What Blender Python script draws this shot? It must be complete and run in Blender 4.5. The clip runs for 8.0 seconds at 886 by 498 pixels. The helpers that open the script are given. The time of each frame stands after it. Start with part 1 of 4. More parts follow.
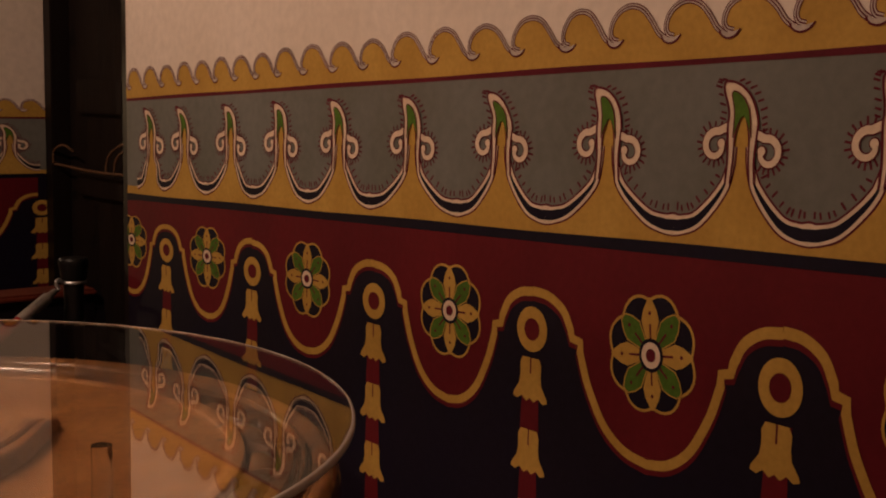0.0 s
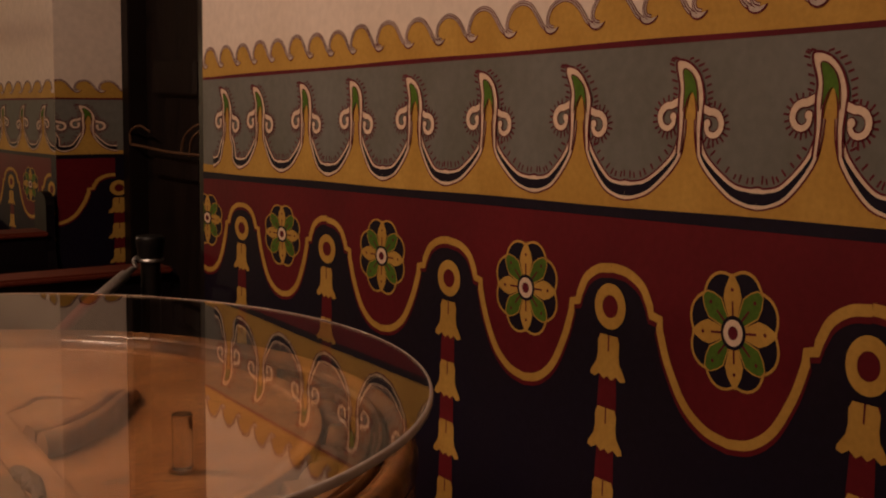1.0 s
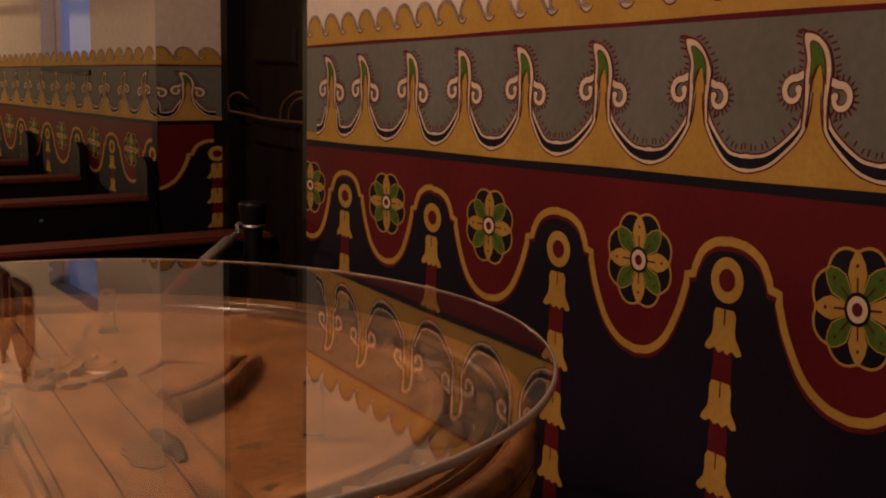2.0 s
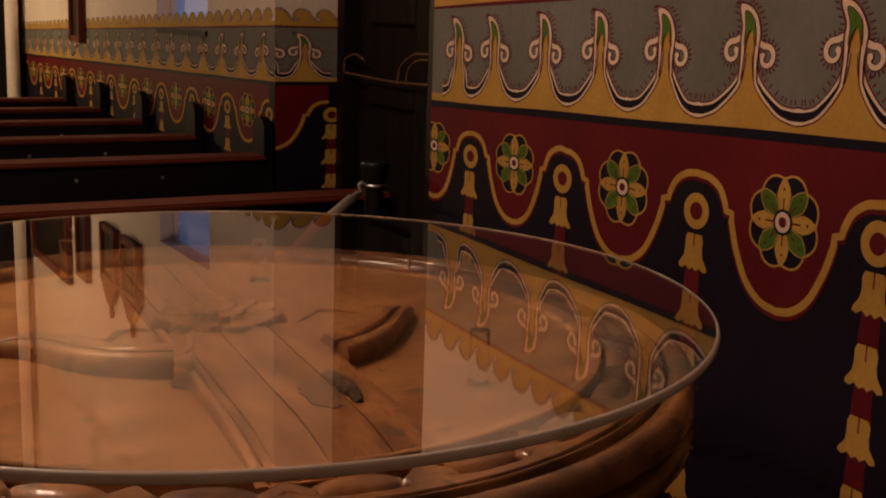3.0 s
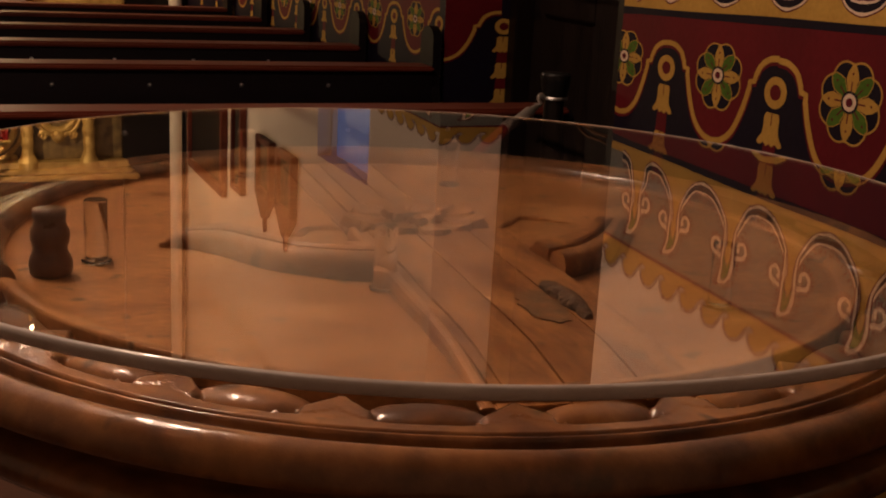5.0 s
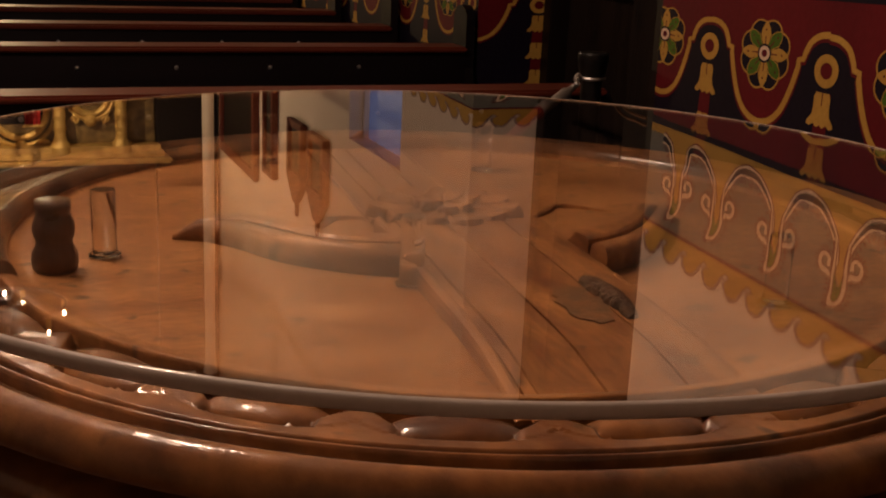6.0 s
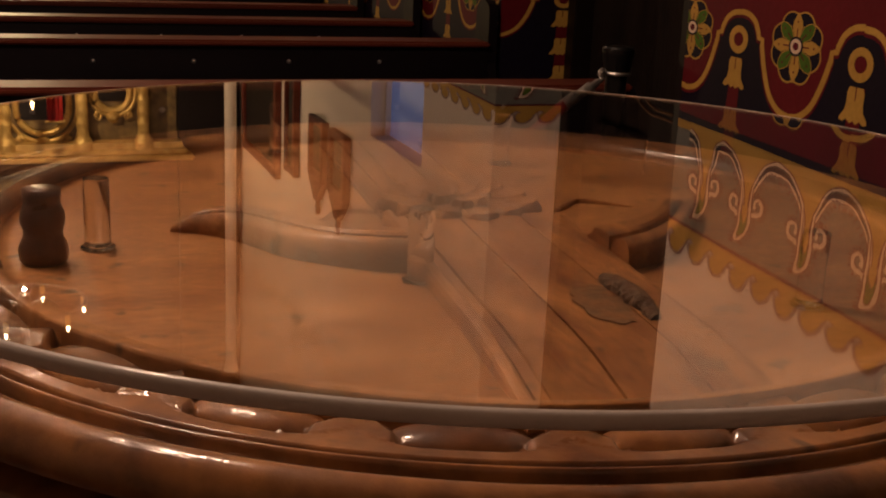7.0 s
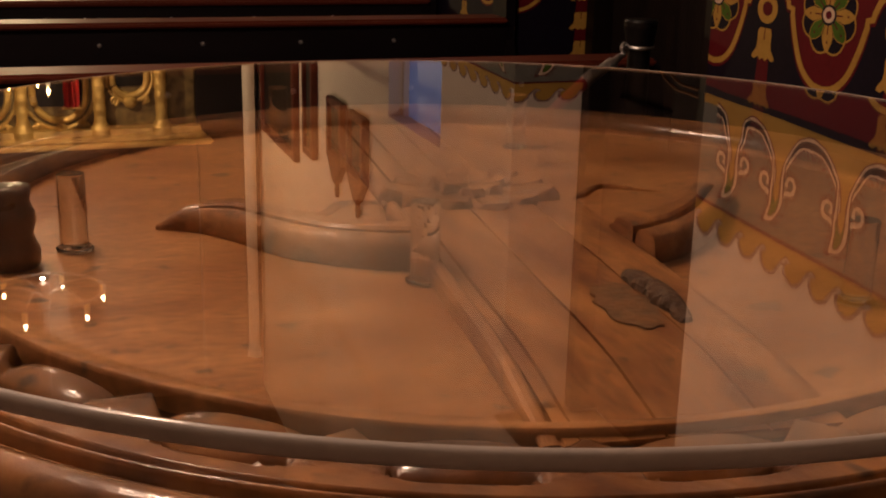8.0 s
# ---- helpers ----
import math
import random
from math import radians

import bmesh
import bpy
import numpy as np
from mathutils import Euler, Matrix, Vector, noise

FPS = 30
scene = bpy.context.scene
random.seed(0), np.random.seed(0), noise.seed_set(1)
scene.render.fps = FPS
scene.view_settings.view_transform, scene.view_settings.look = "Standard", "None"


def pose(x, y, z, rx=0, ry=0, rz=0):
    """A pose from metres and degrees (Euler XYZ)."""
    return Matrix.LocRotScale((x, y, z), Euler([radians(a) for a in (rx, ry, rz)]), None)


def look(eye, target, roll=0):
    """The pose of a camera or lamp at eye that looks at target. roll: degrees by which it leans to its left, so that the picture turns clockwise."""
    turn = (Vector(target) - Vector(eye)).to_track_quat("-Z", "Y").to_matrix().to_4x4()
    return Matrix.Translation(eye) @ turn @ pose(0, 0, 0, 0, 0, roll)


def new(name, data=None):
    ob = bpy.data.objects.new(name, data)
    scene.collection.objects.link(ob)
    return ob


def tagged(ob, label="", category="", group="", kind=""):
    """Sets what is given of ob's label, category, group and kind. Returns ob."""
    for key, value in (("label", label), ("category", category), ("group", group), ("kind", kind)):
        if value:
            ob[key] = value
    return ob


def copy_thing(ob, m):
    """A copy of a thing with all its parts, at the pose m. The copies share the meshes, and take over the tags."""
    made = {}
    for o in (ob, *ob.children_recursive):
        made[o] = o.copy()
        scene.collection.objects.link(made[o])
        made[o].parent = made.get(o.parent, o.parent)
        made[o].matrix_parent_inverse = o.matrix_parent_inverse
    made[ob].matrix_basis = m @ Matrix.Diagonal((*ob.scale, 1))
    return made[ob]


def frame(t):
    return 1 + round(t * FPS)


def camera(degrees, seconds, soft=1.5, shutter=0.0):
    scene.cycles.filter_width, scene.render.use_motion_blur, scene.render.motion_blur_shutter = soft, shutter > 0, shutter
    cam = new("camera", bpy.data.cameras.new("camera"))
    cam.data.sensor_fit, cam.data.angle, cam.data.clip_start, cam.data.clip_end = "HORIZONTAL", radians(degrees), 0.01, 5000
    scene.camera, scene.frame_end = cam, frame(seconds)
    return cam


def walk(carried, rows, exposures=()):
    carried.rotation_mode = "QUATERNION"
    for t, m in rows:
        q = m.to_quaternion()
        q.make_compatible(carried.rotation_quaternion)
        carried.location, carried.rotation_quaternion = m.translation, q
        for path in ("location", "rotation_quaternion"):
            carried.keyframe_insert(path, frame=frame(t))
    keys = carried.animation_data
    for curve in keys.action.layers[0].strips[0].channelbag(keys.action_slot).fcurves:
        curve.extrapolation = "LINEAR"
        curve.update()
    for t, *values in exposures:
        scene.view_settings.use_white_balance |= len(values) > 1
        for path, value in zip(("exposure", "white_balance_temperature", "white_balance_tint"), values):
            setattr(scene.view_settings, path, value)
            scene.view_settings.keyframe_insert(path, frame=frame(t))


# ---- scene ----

PATH = [
    (0, (-1.588, -1.305, 1.332), (-0.288, 0.195, 1.082), 1.24),
    (0.5, (-1.586, -1.298, 1.312), (-0.322, 0.231, 1.058), 1.17),
    (1, (-1.591, -1.283, 1.309), (-0.382, 0.286, 1.034), 1.11),
    (1.5, (-1.605, -1.255, 1.321), (-0.448, 0.347, 1.013), 1.04),
    (3, (-1.784, -1.200, 1.293), (-0.797, 0.496, 0.905), 1.82),
    (3.5, (-1.793, -1.124, 1.263), (-0.866, 0.597, 0.838), 2.04),
    (4, (-1.802, -1.082, 1.236), (-0.931, 0.660, 0.782), 2.79),
    (4.5, (-1.804, -1.022, 1.212), (-0.984, 0.737, 0.728), 2.94),
    (5, (-1.793, -0.963, 1.196), (-1.018, 0.810, 0.688), 3.14),
    (6.5, (-1.723, -0.828, 1.168), (-1.024, 0.965, 0.624), 2.54),
    (7, (-1.702, -0.796, 1.152), (-1.022, 1.006, 0.611), 2.71),
    (7.5, (-1.669, -0.735, 1.147), (-1.012, 1.068, 0.581), 1.91),
    (8, (-1.642, -0.689, 1.137), (-1.005, 1.117, 0.560), 1.37),
]
cam = camera(41.0, 8.0, soft=2.0)
walk(cam, [(t, look(e, g, r)) for t, e, g, r in PATH])

# ---- world and lamps ----
world = bpy.data.worlds.new("world")
scene.world = world
world.use_nodes = True
wbg = world.node_tree.nodes["Background"]
sky = world.node_tree.nodes.new("ShaderNodeTexSky")
sky.sky_type, sky.sun_disc = "NISHITA", False
sky.sun_elevation, sky.sun_rotation = radians(12), radians(200)
world.node_tree.links.new(sky.outputs[0], wbg.inputs[0])
wbg.inputs[1].default_value = 0.06
scene.view_settings.exposure = 0.0


def lamp(name, place, watts, colour, radius):
    d = bpy.data.lights.new(name, "POINT")
    d.energy, d.color, d.shadow_soft_size = watts, colour, radius
    ob = new(name, d)
    ob.location = place
    return ob


WARM = (1.0, 0.650, 0.450)
# The third place is made up, out of view above the font.
CHANDELIERS = [(-1.66, 6.2, 2.88), (-2.45, 1.05, 3.15), (-2.00, 1.25, 2.90)]
lamp("chandelier_light", (-1.66, 6.2, 2.75), 22, WARM, 0.01)
lamp("chandelier_light", (-2.45, 1.05, 3.0), 26, WARM, 0.05)
# Added main light for lid and near wall, from the unseen third chandelier.
lamp("chandelier_light", (-2.00, 1.25, 2.75), 81, WARM, 0.05)
lamp("altar_light", (-1.7, 7.6, 1.45), 58, (1.0, 0.70, 0.38), 0.02)


# ---- materials ----
def material(name, colour, rough=0.6, metal=0.0, second=None, scale=6.0, bump=0.15, grain=120.0, stretch=(1, 1, 1), coat=0.0, spots=0.0, amount=0.6, spec=0.5, polish=0.2):
    """Two colours mixed by broad noise, speckle by fine noise, bump from both."""
    m = bpy.data.materials.new(name)
    m.use_nodes = True
    n, l = m.node_tree.nodes, m.node_tree.links
    b = n["Principled BSDF"]
    tc = n.new("ShaderNodeTexCoord")
    mp = n.new("ShaderNodeMapping")
    mp.inputs["Scale"].default_value = stretch
    l.new(tc.outputs["Object"], mp.inputs["Vector"])
    big, fine = n.new("ShaderNodeTexNoise"), n.new("ShaderNodeTexNoise")
    big.inputs["Scale"].default_value, big.inputs["Detail"].default_value = scale, 6
    fine.inputs["Scale"].default_value, fine.inputs["Detail"].default_value = grain, 4
    l.new(mp.outputs[0], big.inputs["Vector"])
    l.new(mp.outputs[0], fine.inputs["Vector"])
    ramp = n.new("ShaderNodeMapRange")
    ramp.inputs[1].default_value, ramp.inputs[2].default_value = 0.35, 0.68
    l.new(big.outputs[0], ramp.inputs[0])
    mix = n.new("ShaderNodeMix")
    mix.data_type = "RGBA"
    second = second or tuple(c * 0.72 for c in colour)
    mix.inputs[6].default_value, mix.inputs[7].default_value = (*second, 1), (*colour, 1)
    l.new(ramp.outputs[0], mix.inputs[0])
    speck = n.new("ShaderNodeMix")
    speck.data_type, speck.blend_type = "RGBA", "MULTIPLY"
    speck.inputs[0].default_value = amount
    fr = n.new("ShaderNodeMapRange")
    fr.inputs[1].default_value, fr.inputs[2].default_value = 0.3, 0.7
    fr.inputs[3].default_value, fr.inputs[4].default_value = 0.72, 1.12
    l.new(fine.outputs[0], fr.inputs[0])
    l.new(mix.outputs[2], speck.inputs[6])
    l.new(fr.outputs[0], speck.inputs[7])
    out = speck.outputs[2]
    if spots:
        sp = n.new("ShaderNodeTexNoise")
        sp.inputs["Scale"].default_value, sp.inputs["Detail"].default_value = spots, 3
        l.new(tc.outputs["Object"], sp.inputs["Vector"])
        sr = n.new("ShaderNodeMapRange")
        sr.inputs[1].default_value, sr.inputs[2].default_value = 0.63, 0.70
        l.new(sp.outputs[0], sr.inputs[0])
        dark = n.new("ShaderNodeMix")
        dark.data_type = "RGBA"
        dark.inputs[7].default_value = (colour[0] * 0.3, colour[1] * 0.33, colour[2] * 0.42, 1)
        l.new(sr.outputs[0], dark.inputs[0])
        l.new(out, dark.inputs[6])
        out = dark.outputs[2]
    l.new(out, b.inputs["Base Color"])
    b.inputs["Metallic"].default_value = metal
    b.inputs["Specular IOR Level"].default_value = spec
    rr = n.new("ShaderNodeMapRange")
    rr.inputs[3].default_value, rr.inputs[4].default_value = max(rough - 0.08, 0.03), min(rough + 0.1, 1)
    l.new(big.outputs[0], rr.inputs[0])
    l.new(rr.outputs[0], b.inputs["Roughness"])
    b.inputs["Coat Weight"].default_value = coat
    b.inputs["Coat Roughness"].default_value = polish
    if bump:
        add = n.new("ShaderNodeMath")
        add.operation = "ADD"
        l.new(big.outputs[0], add.inputs[0])
        l.new(fine.outputs[0], add.inputs[1])
        bp = n.new("ShaderNodeBump")
        bp.inputs["Strength"].default_value, bp.inputs["Distance"].default_value = bump, 0.004
        l.new(add.outputs[0], bp.inputs["Height"])
        l.new(bp.outputs[0], b.inputs["Normal"])
        l.new(bp.outputs[0], b.inputs["Coat Normal"])
    return m


def glow(name, colour, strength):
    m = bpy.data.materials.new(name)
    m.use_nodes = True
    b = m.node_tree.nodes["Principled BSDF"]
    b.inputs["Base Color"].default_value = (*colour, 1)
    b.inputs["Emission Color"].default_value = (*colour, 1)
    b.inputs["Emission Strength"].default_value = strength
    return m


def clear(name, tint=(1, 1, 1), rough=0.0, ior=1.5):
    m = bpy.data.materials.new(name)
    m.use_nodes = True
    b = m.node_tree.nodes["Principled BSDF"]
    b.inputs["Base Color"].default_value = (*tint, 1)
    b.inputs["Roughness"].default_value = rough
    b.inputs["IOR"].default_value = ior
    b.inputs["Transmission Weight"].default_value = 1
    return m


PLASTER = material("white_plaster", (0.88, 0.77, 0.69), 0.85, scale=2.5, second=(0.82, 0.71, 0.62), bump=0.25, grain=40, amount=0.25, spec=0.15)
SLATE = material("slate_grey_paint", (0.205, 0.208, 0.195), 0.75, second=(0.165, 0.165, 0.145), scale=3.5, bump=0.2, grain=45, amount=0.35, spec=0.15)
OCHRE = material("ochre_paint", (0.60, 0.365, 0.085), 0.7, second=(0.50, 0.29, 0.06), scale=7, bump=0.12, grain=90, amount=0.35, spec=0.15)
MAROON = material("dark_red_paint", (0.155, 0.010, 0.017), 0.6, second=(0.115, 0.007, 0.014), scale=3, bump=0.15, grain=60, amount=0.35, spec=0.15)
LINE = material("oxblood_line_paint", (0.150, 0.014, 0.028), 0.7, bump=0.05, spec=0.15)
NAVY = material("blue_black_paint", (0.009, 0.006, 0.020), 0.6, second=(0.012, 0.007, 0.017), scale=3, bump=0.12, grain=60, spec=0.15)
CREAM = material("cream_paint", (0.86, 0.68, 0.53), 0.75, second=(0.77, 0.60, 0.46), scale=9, bump=0.08, grain=90, amount=0.3, spec=0.15)
GREEN = material("leaf_green_paint", (0.10, 0.20, 0.025), 0.7, second=(0.075, 0.15, 0.02), scale=12, bump=0.08, spec=0.15)
SILVER = material("pale_grey_line_paint", (0.68, 0.58, 0.52), 0.7, bump=0.05, spec=0.15)
LIDWOOD = material("honey_varnished_wood", (0.355, 0.160, 0.056), 0.45, second=(0.215, 0.080, 0.023), scale=7.0, bump=0.2, grain=60, stretch=(1, 2, 2), coat=0.10, spots=24, amount=1.0, spec=0.15)
RIMWOOD = material("worn_carved_wood", (0.240, 0.095, 0.024), 0.52, second=(0.062, 0.019, 0.006), scale=8, bump=0.40, grain=34, coat=1.0, spots=16, amount=1.0, spec=0.12, polish=0.15)
CROSSWOOD = material("carved_cross_wood", (0.345, 0.146, 0.045), 0.52, second=(0.150, 0.048, 0.013), scale=9, bump=0.40, grain=38, stretch=(3, 0.8, 3), coat=0.42, spots=26, amount=1.0, spec=0.15, polish=0.12)
DARKWOOD = material("dark_stained_wood", (0.013, 0.007, 0.007), 0.5, second=(0.008, 0.005, 0.005), scale=5, bump=0.2, grain=40, stretch=(1, 1, 0.2), spec=0.25)
BLOCKWOOD = material("dark_turned_wood", (0.120, 0.046, 0.020), 0.3, bump=0.25, scale=20, coat=0.8, polish=0.12)
PEWTOP = material("red_brown_varnish", (0.17, 0.034, 0.018), 0.5, second=(0.11, 0.022, 0.012), scale=4, bump=0.1, grain=30, stretch=(0.3, 3, 3), spec=0.25)
PEWDARK = material("near_black_pew_wood", (0.007, 0.004, 0.007), 0.55, bump=0.1, stretch=(0.3, 3, 3), spec=0.2)
DOORWOOD = material("old_grey_brown_door_wood", (0.018, 0.011, 0.009), 0.6, second=(0.010, 0.006, 0.006), scale=4, bump=0.4, grain=30, stretch=(4, 4, 0.4), spots=7, spec=0.25)
ROPE = material("hemp_rope", (0.17, 0.085, 0.04), 0.9, bump=0.5, grain=200)
BLACK = material("black_post_paint", (0.006, 0.006, 0.007), 0.35, bump=0.03)
CHROME = material("chrome", (0.88, 0.88, 0.90), 0.40, 1.0, bump=0.02)
VELVET = material("red_velvet_rope", (0.28, 0.010, 0.012), 0.9, bump=0.3, grain=200)
PATINA = material("grey_weathered_iron", (0.215, 0.096, 0.038), 0.6, second=(0.120, 0.064, 0.032), scale=38, bump=0.6, grain=140, amount=0.9, spec=0.1)
KNOT = material("rough_dark_knot_wood", (0.115, 0.056, 0.027), 0.6, second=(0.060, 0.032, 0.018), scale=60, bump=0.9, grain=160, spec=0.15)
FLOORMAT = material("terracotta_floor", (0.16, 0.075, 0.045), 0.6, second=(0.11, 0.052, 0.034), scale=4, bump=0.2)
GOLD = material("gilded_wood", (0.74, 0.50, 0.17), 0.42, 0.4, second=(0.50, 0.30, 0.09), scale=14, bump=0.4, grain=60)
# Gilding darkened in its colour, for the shade behind columns and arches.
GILTDARK = material("shaded_gilt", (0.30, 0.20, 0.075), 0.6, second=(0.13, 0.075, 0.028), scale=12, bump=0.6, grain=30, amount=0.9)
REDCLOTH = material("scarlet_cloth", (0.55, 0.02, 0.02), 0.8, bump=0.2)
LINEN = material("white_altar_cloth", (0.72, 0.68, 0.62), 0.85, bump=0.2)
BEAMWOOD = material("ceiling_wood", (0.10, 0.055, 0.03), 0.7, bump=0.3)
BLUEPANE = glow("blue_daylight_pane", (0.17, 0.22, 0.46), 0.30)
FLAME = glow("candle_flame", (1.0, 0.62, 0.22), 30)
BULB = glow("lamp_bulb", (1.0, 0.72, 0.40), 40)
GLASS = clear("clear_plate_glass", (0.97, 0.99, 0.98))
EDGE = material("ground_glass_edge", (0.58, 0.53, 0.50), 0.45, second=(0.50, 0.45, 0.42), scale=20, bump=0.04, coat=0.8, amount=0.2, polish=0.12)
ACRYLIC = clear("clear_acrylic", (0.97, 0.97, 0.97), 0.02, 1.49)


# ---- building helpers ----
def mesh_of(name, bm, mats, smooth=False):
    me = bpy.data.meshes.new(name)
    bm.normal_update()
    bm.to_mesh(me)
    bm.free()
    for m in mats if isinstance(mats, (list, tuple)) else [mats]:
        me.materials.append(m)
    if smooth:
        me.shade_smooth()
    return me


def part(name, bm, mats, parent=None, label="", smooth=False):
    ob = new(name, mesh_of(name, bm, mats, smooth))
    if parent:
        ob.parent = parent
    if label:
        tagged(ob, label)
    return ob


def thing(name, label, category, place=(0, 0, 0), group="", kind=""):
    ob = new(name)
    ob.location = place
    ob.empty_display_size = 0.1
    return tagged(ob, label, category, group, kind)


def add_box(bm, lo, hi, bevel=0.0, mi=0):
    vs = [bm.verts.new((x, y, z)) for z in (lo[2], hi[2]) for y in (lo[1], hi[1]) for x in (lo[0], hi[0])]
    fs = [bm.faces.new([vs[i] for i in q]) for q in ((0, 2, 3, 1), (4, 5, 7, 6), (0, 1, 5, 4), (2, 6, 7, 3), (0, 4, 6, 2), (1, 3, 7, 5))]
    for f in fs:
        f.material_index = mi
    if bevel:
        es = {e for f in fs for e in f.edges}
        bmesh.ops.bevel(bm, geom=list(es), offset=bevel, segments=2, affect="EDGES")
    return bm


def box(lo, hi, bevel=0.0):
    return add_box(bmesh.new(), lo, hi, bevel)


def lathe(profile, steps=48, centre=(0, 0), bm=None):
    """Turns (radius, height) pairs round an upright axis."""
    bm = bm or bmesh.new()
    rings = []
    for r, z in profile:
        if r < 1e-6:
            rings.append([bm.verts.new((centre[0], centre[1], z))])
        else:
            rings.append([bm.verts.new((centre[0] + r * math.cos(2 * math.pi * k / steps), centre[1] + r * math.sin(2 * math.pi * k / steps), z)) for k in range(steps)])
    for a, b in zip(rings, rings[1:]):
        for k in range(steps):
            j = (k + 1) % steps
            q = [a[k % len(a)], a[j % len(a)], b[j % len(b)], b[k % len(b)]]
            q = list(dict.fromkeys(q))
            if len(q) > 2:
                bm.faces.new(q)
    bmesh.ops.recalc_face_normals(bm, faces=bm.faces)
    return bm


def smooth_path(pts, n=8):
    """Catmull-Rom through the points."""
    pts = [Vector(p) for p in pts]
    q = [2 * pts[0] - pts[1], *pts, 2 * pts[-1] - pts[-2]]
    out = []
    for i in range(1, len(q) - 2):
        for k in range(n):
            t = k / n
            out.append(0.5 * (2 * q[i] + (q[i + 1] - q[i - 1]) * t + (2 * q[i - 1] - 5 * q[i] + 4 * q[i + 1] - q[i + 2]) * t * t + (3 * q[i] - 3 * q[i + 1] + q[i + 2] - q[i - 1]) * t ** 3))
    out.append(pts[-1])
    return out


def tube(path, radius, sides=10, bm=None):
    """A round bar along a path; radius is a number or a list."""
    bm = bm or bmesh.new()
    rings = []
    for i, p in enumerate(path):
        d = (path[min(i + 1, len(path) - 1)] - path[max(i - 1, 0)]).normalized()
        s = d.cross(Vector((0, 0, 1)) if abs(d.z) < 0.9 else Vector((1, 0, 0))).normalized()
        u = s.cross(d)
        r = radius[i] if isinstance(radius, list) else radius
        rings.append([bm.verts.new(p + r * (math.cos(2 * math.pi * k / sides) * s + math.sin(2 * math.pi * k / sides) * u)) for k in range(sides)])
    for a, b in zip(rings, rings[1:]):
        for k in range(sides):
            bm.faces.new((a[k], a[(k + 1) % sides], b[(k + 1) % sides], b[k]))
    bm.faces.new(rings[0][::-1])
    bm.faces.new(rings[-1])
    bmesh.ops.recalc_face_normals(bm, faces=bm.faces)
    return bm


# ---- wall painting: flat coats of paint laid on a wall ----
class Paint:
    """Draws on a wall: u runs to the right as seen, w is the height; at(u, w) gives the place and out the way off the wall."""

    def __init__(self, at, out):
        self.at, self.out = at, Vector(out)

    def v(self, bm, p, layer):
        return bm.verts.new(self.at(p[0], p[1]) + self.out * (0.0006 + 0.00028 * layer))

    def fill(self, bm, pts, layer, mi):
        f = bm.faces.new([self.v(bm, p, layer) for p in pts])
        f.material_index = mi
        return f

    def ribbon(self, bm, pts, width, layer, mi):
        pts = [Vector(p) for p in pts]
        n = len(pts)
        left, right = [], []
        for i, p in enumerate(pts):
            d = pts[min(i + 1, n - 1)] - pts[max(i - 1, 0)]
            d = d.normalized() if d.length > 1e-9 else Vector((1, 0))
            w = (width(i / (n - 1)) if callable(width) else width) / 2
            nrm = Vector((-d.y, d.x))
            left.append(self.v(bm, p + nrm * w, layer))
            right.append(self.v(bm, p - nrm * w, layer))
        for i in range(n - 1):
            f = bm.faces.new((left[i], left[i + 1], right[i + 1], right[i]))
            f.material_index = mi

    def disc(self, bm, c, r, layer, mi, n=24, inner=0.0, squash=1.0):
        a = [(c[0] + r * squash * math.cos(2 * math.pi * k / n), c[1] + r * math.sin(2 * math.pi * k / n)) for k in range(n)]
        if inner:
            b = [(c[0] + inner * squash * math.cos(2 * math.pi * k / n), c[1] + inner * math.sin(2 * math.pi * k / n)) for k in range(n)]
            for k in range(n):
                j = (k + 1) % n
                self.fill(bm, (a[k], a[j], b[j], b[k]), layer, mi)
        else:
            self.fill(bm, a, layer, mi)


PAINTS = [SLATE, OCHRE, MAROON, NAVY, CREAM, GREEN, LINE, SILVER]
I_SLATE, I_OCHRE, I_RED, I_NAVY, I_CREAM, I_GREEN, I_LINE, I_SILVER = range(8)
rnd = random.Random(4)


def wob(a):
    return rnd.uniform(-a, a)


def paint_bands(pt, u0, u1, wall):
    """The plain coats: slate band, ochre bands, red and blue-black fields."""
    def strip(name, lo, hi, layer, mi, label):
        bm = bmesh.new()
        n = max(2, int(abs(u1 - u0) / 0.08))
        for k in range(n):
            a, b = u0 + (u1 - u0) * k / n, u0 + (u1 - u0) * (k + 1) / n
            e0, e1 = 0.0012 * math.sin(a * 9 + hi * 30), 0.0012 * math.sin(b * 9 + hi * 30)
            pt.fill(bm, ((a, lo), (b, lo), (b, hi + e1), (a, hi + e0)), layer, mi)
        part(name, bm, PAINTS, wall, label)
    strip("dado_field", -0.05, 1.066, 0, I_NAVY, "blue-black painted dado field")
    strip("grey_band", 1.08, 1.368, 0, I_SLATE, "slate-grey painted band")
    strip("border_line", 1.364, 1.374, 2, I_LINE, "thin dark red painted line")
    strip("ochre_band", 1.366, 1.398, 0, I_OCHRE, "ochre painted band")
    strip("ochre_band", 1.076, 1.098, 0.5, I_OCHRE, "ochre painted band")
    strip("border_line", 1.058, 1.078, 4, I_NAVY, "blue-black painted line")


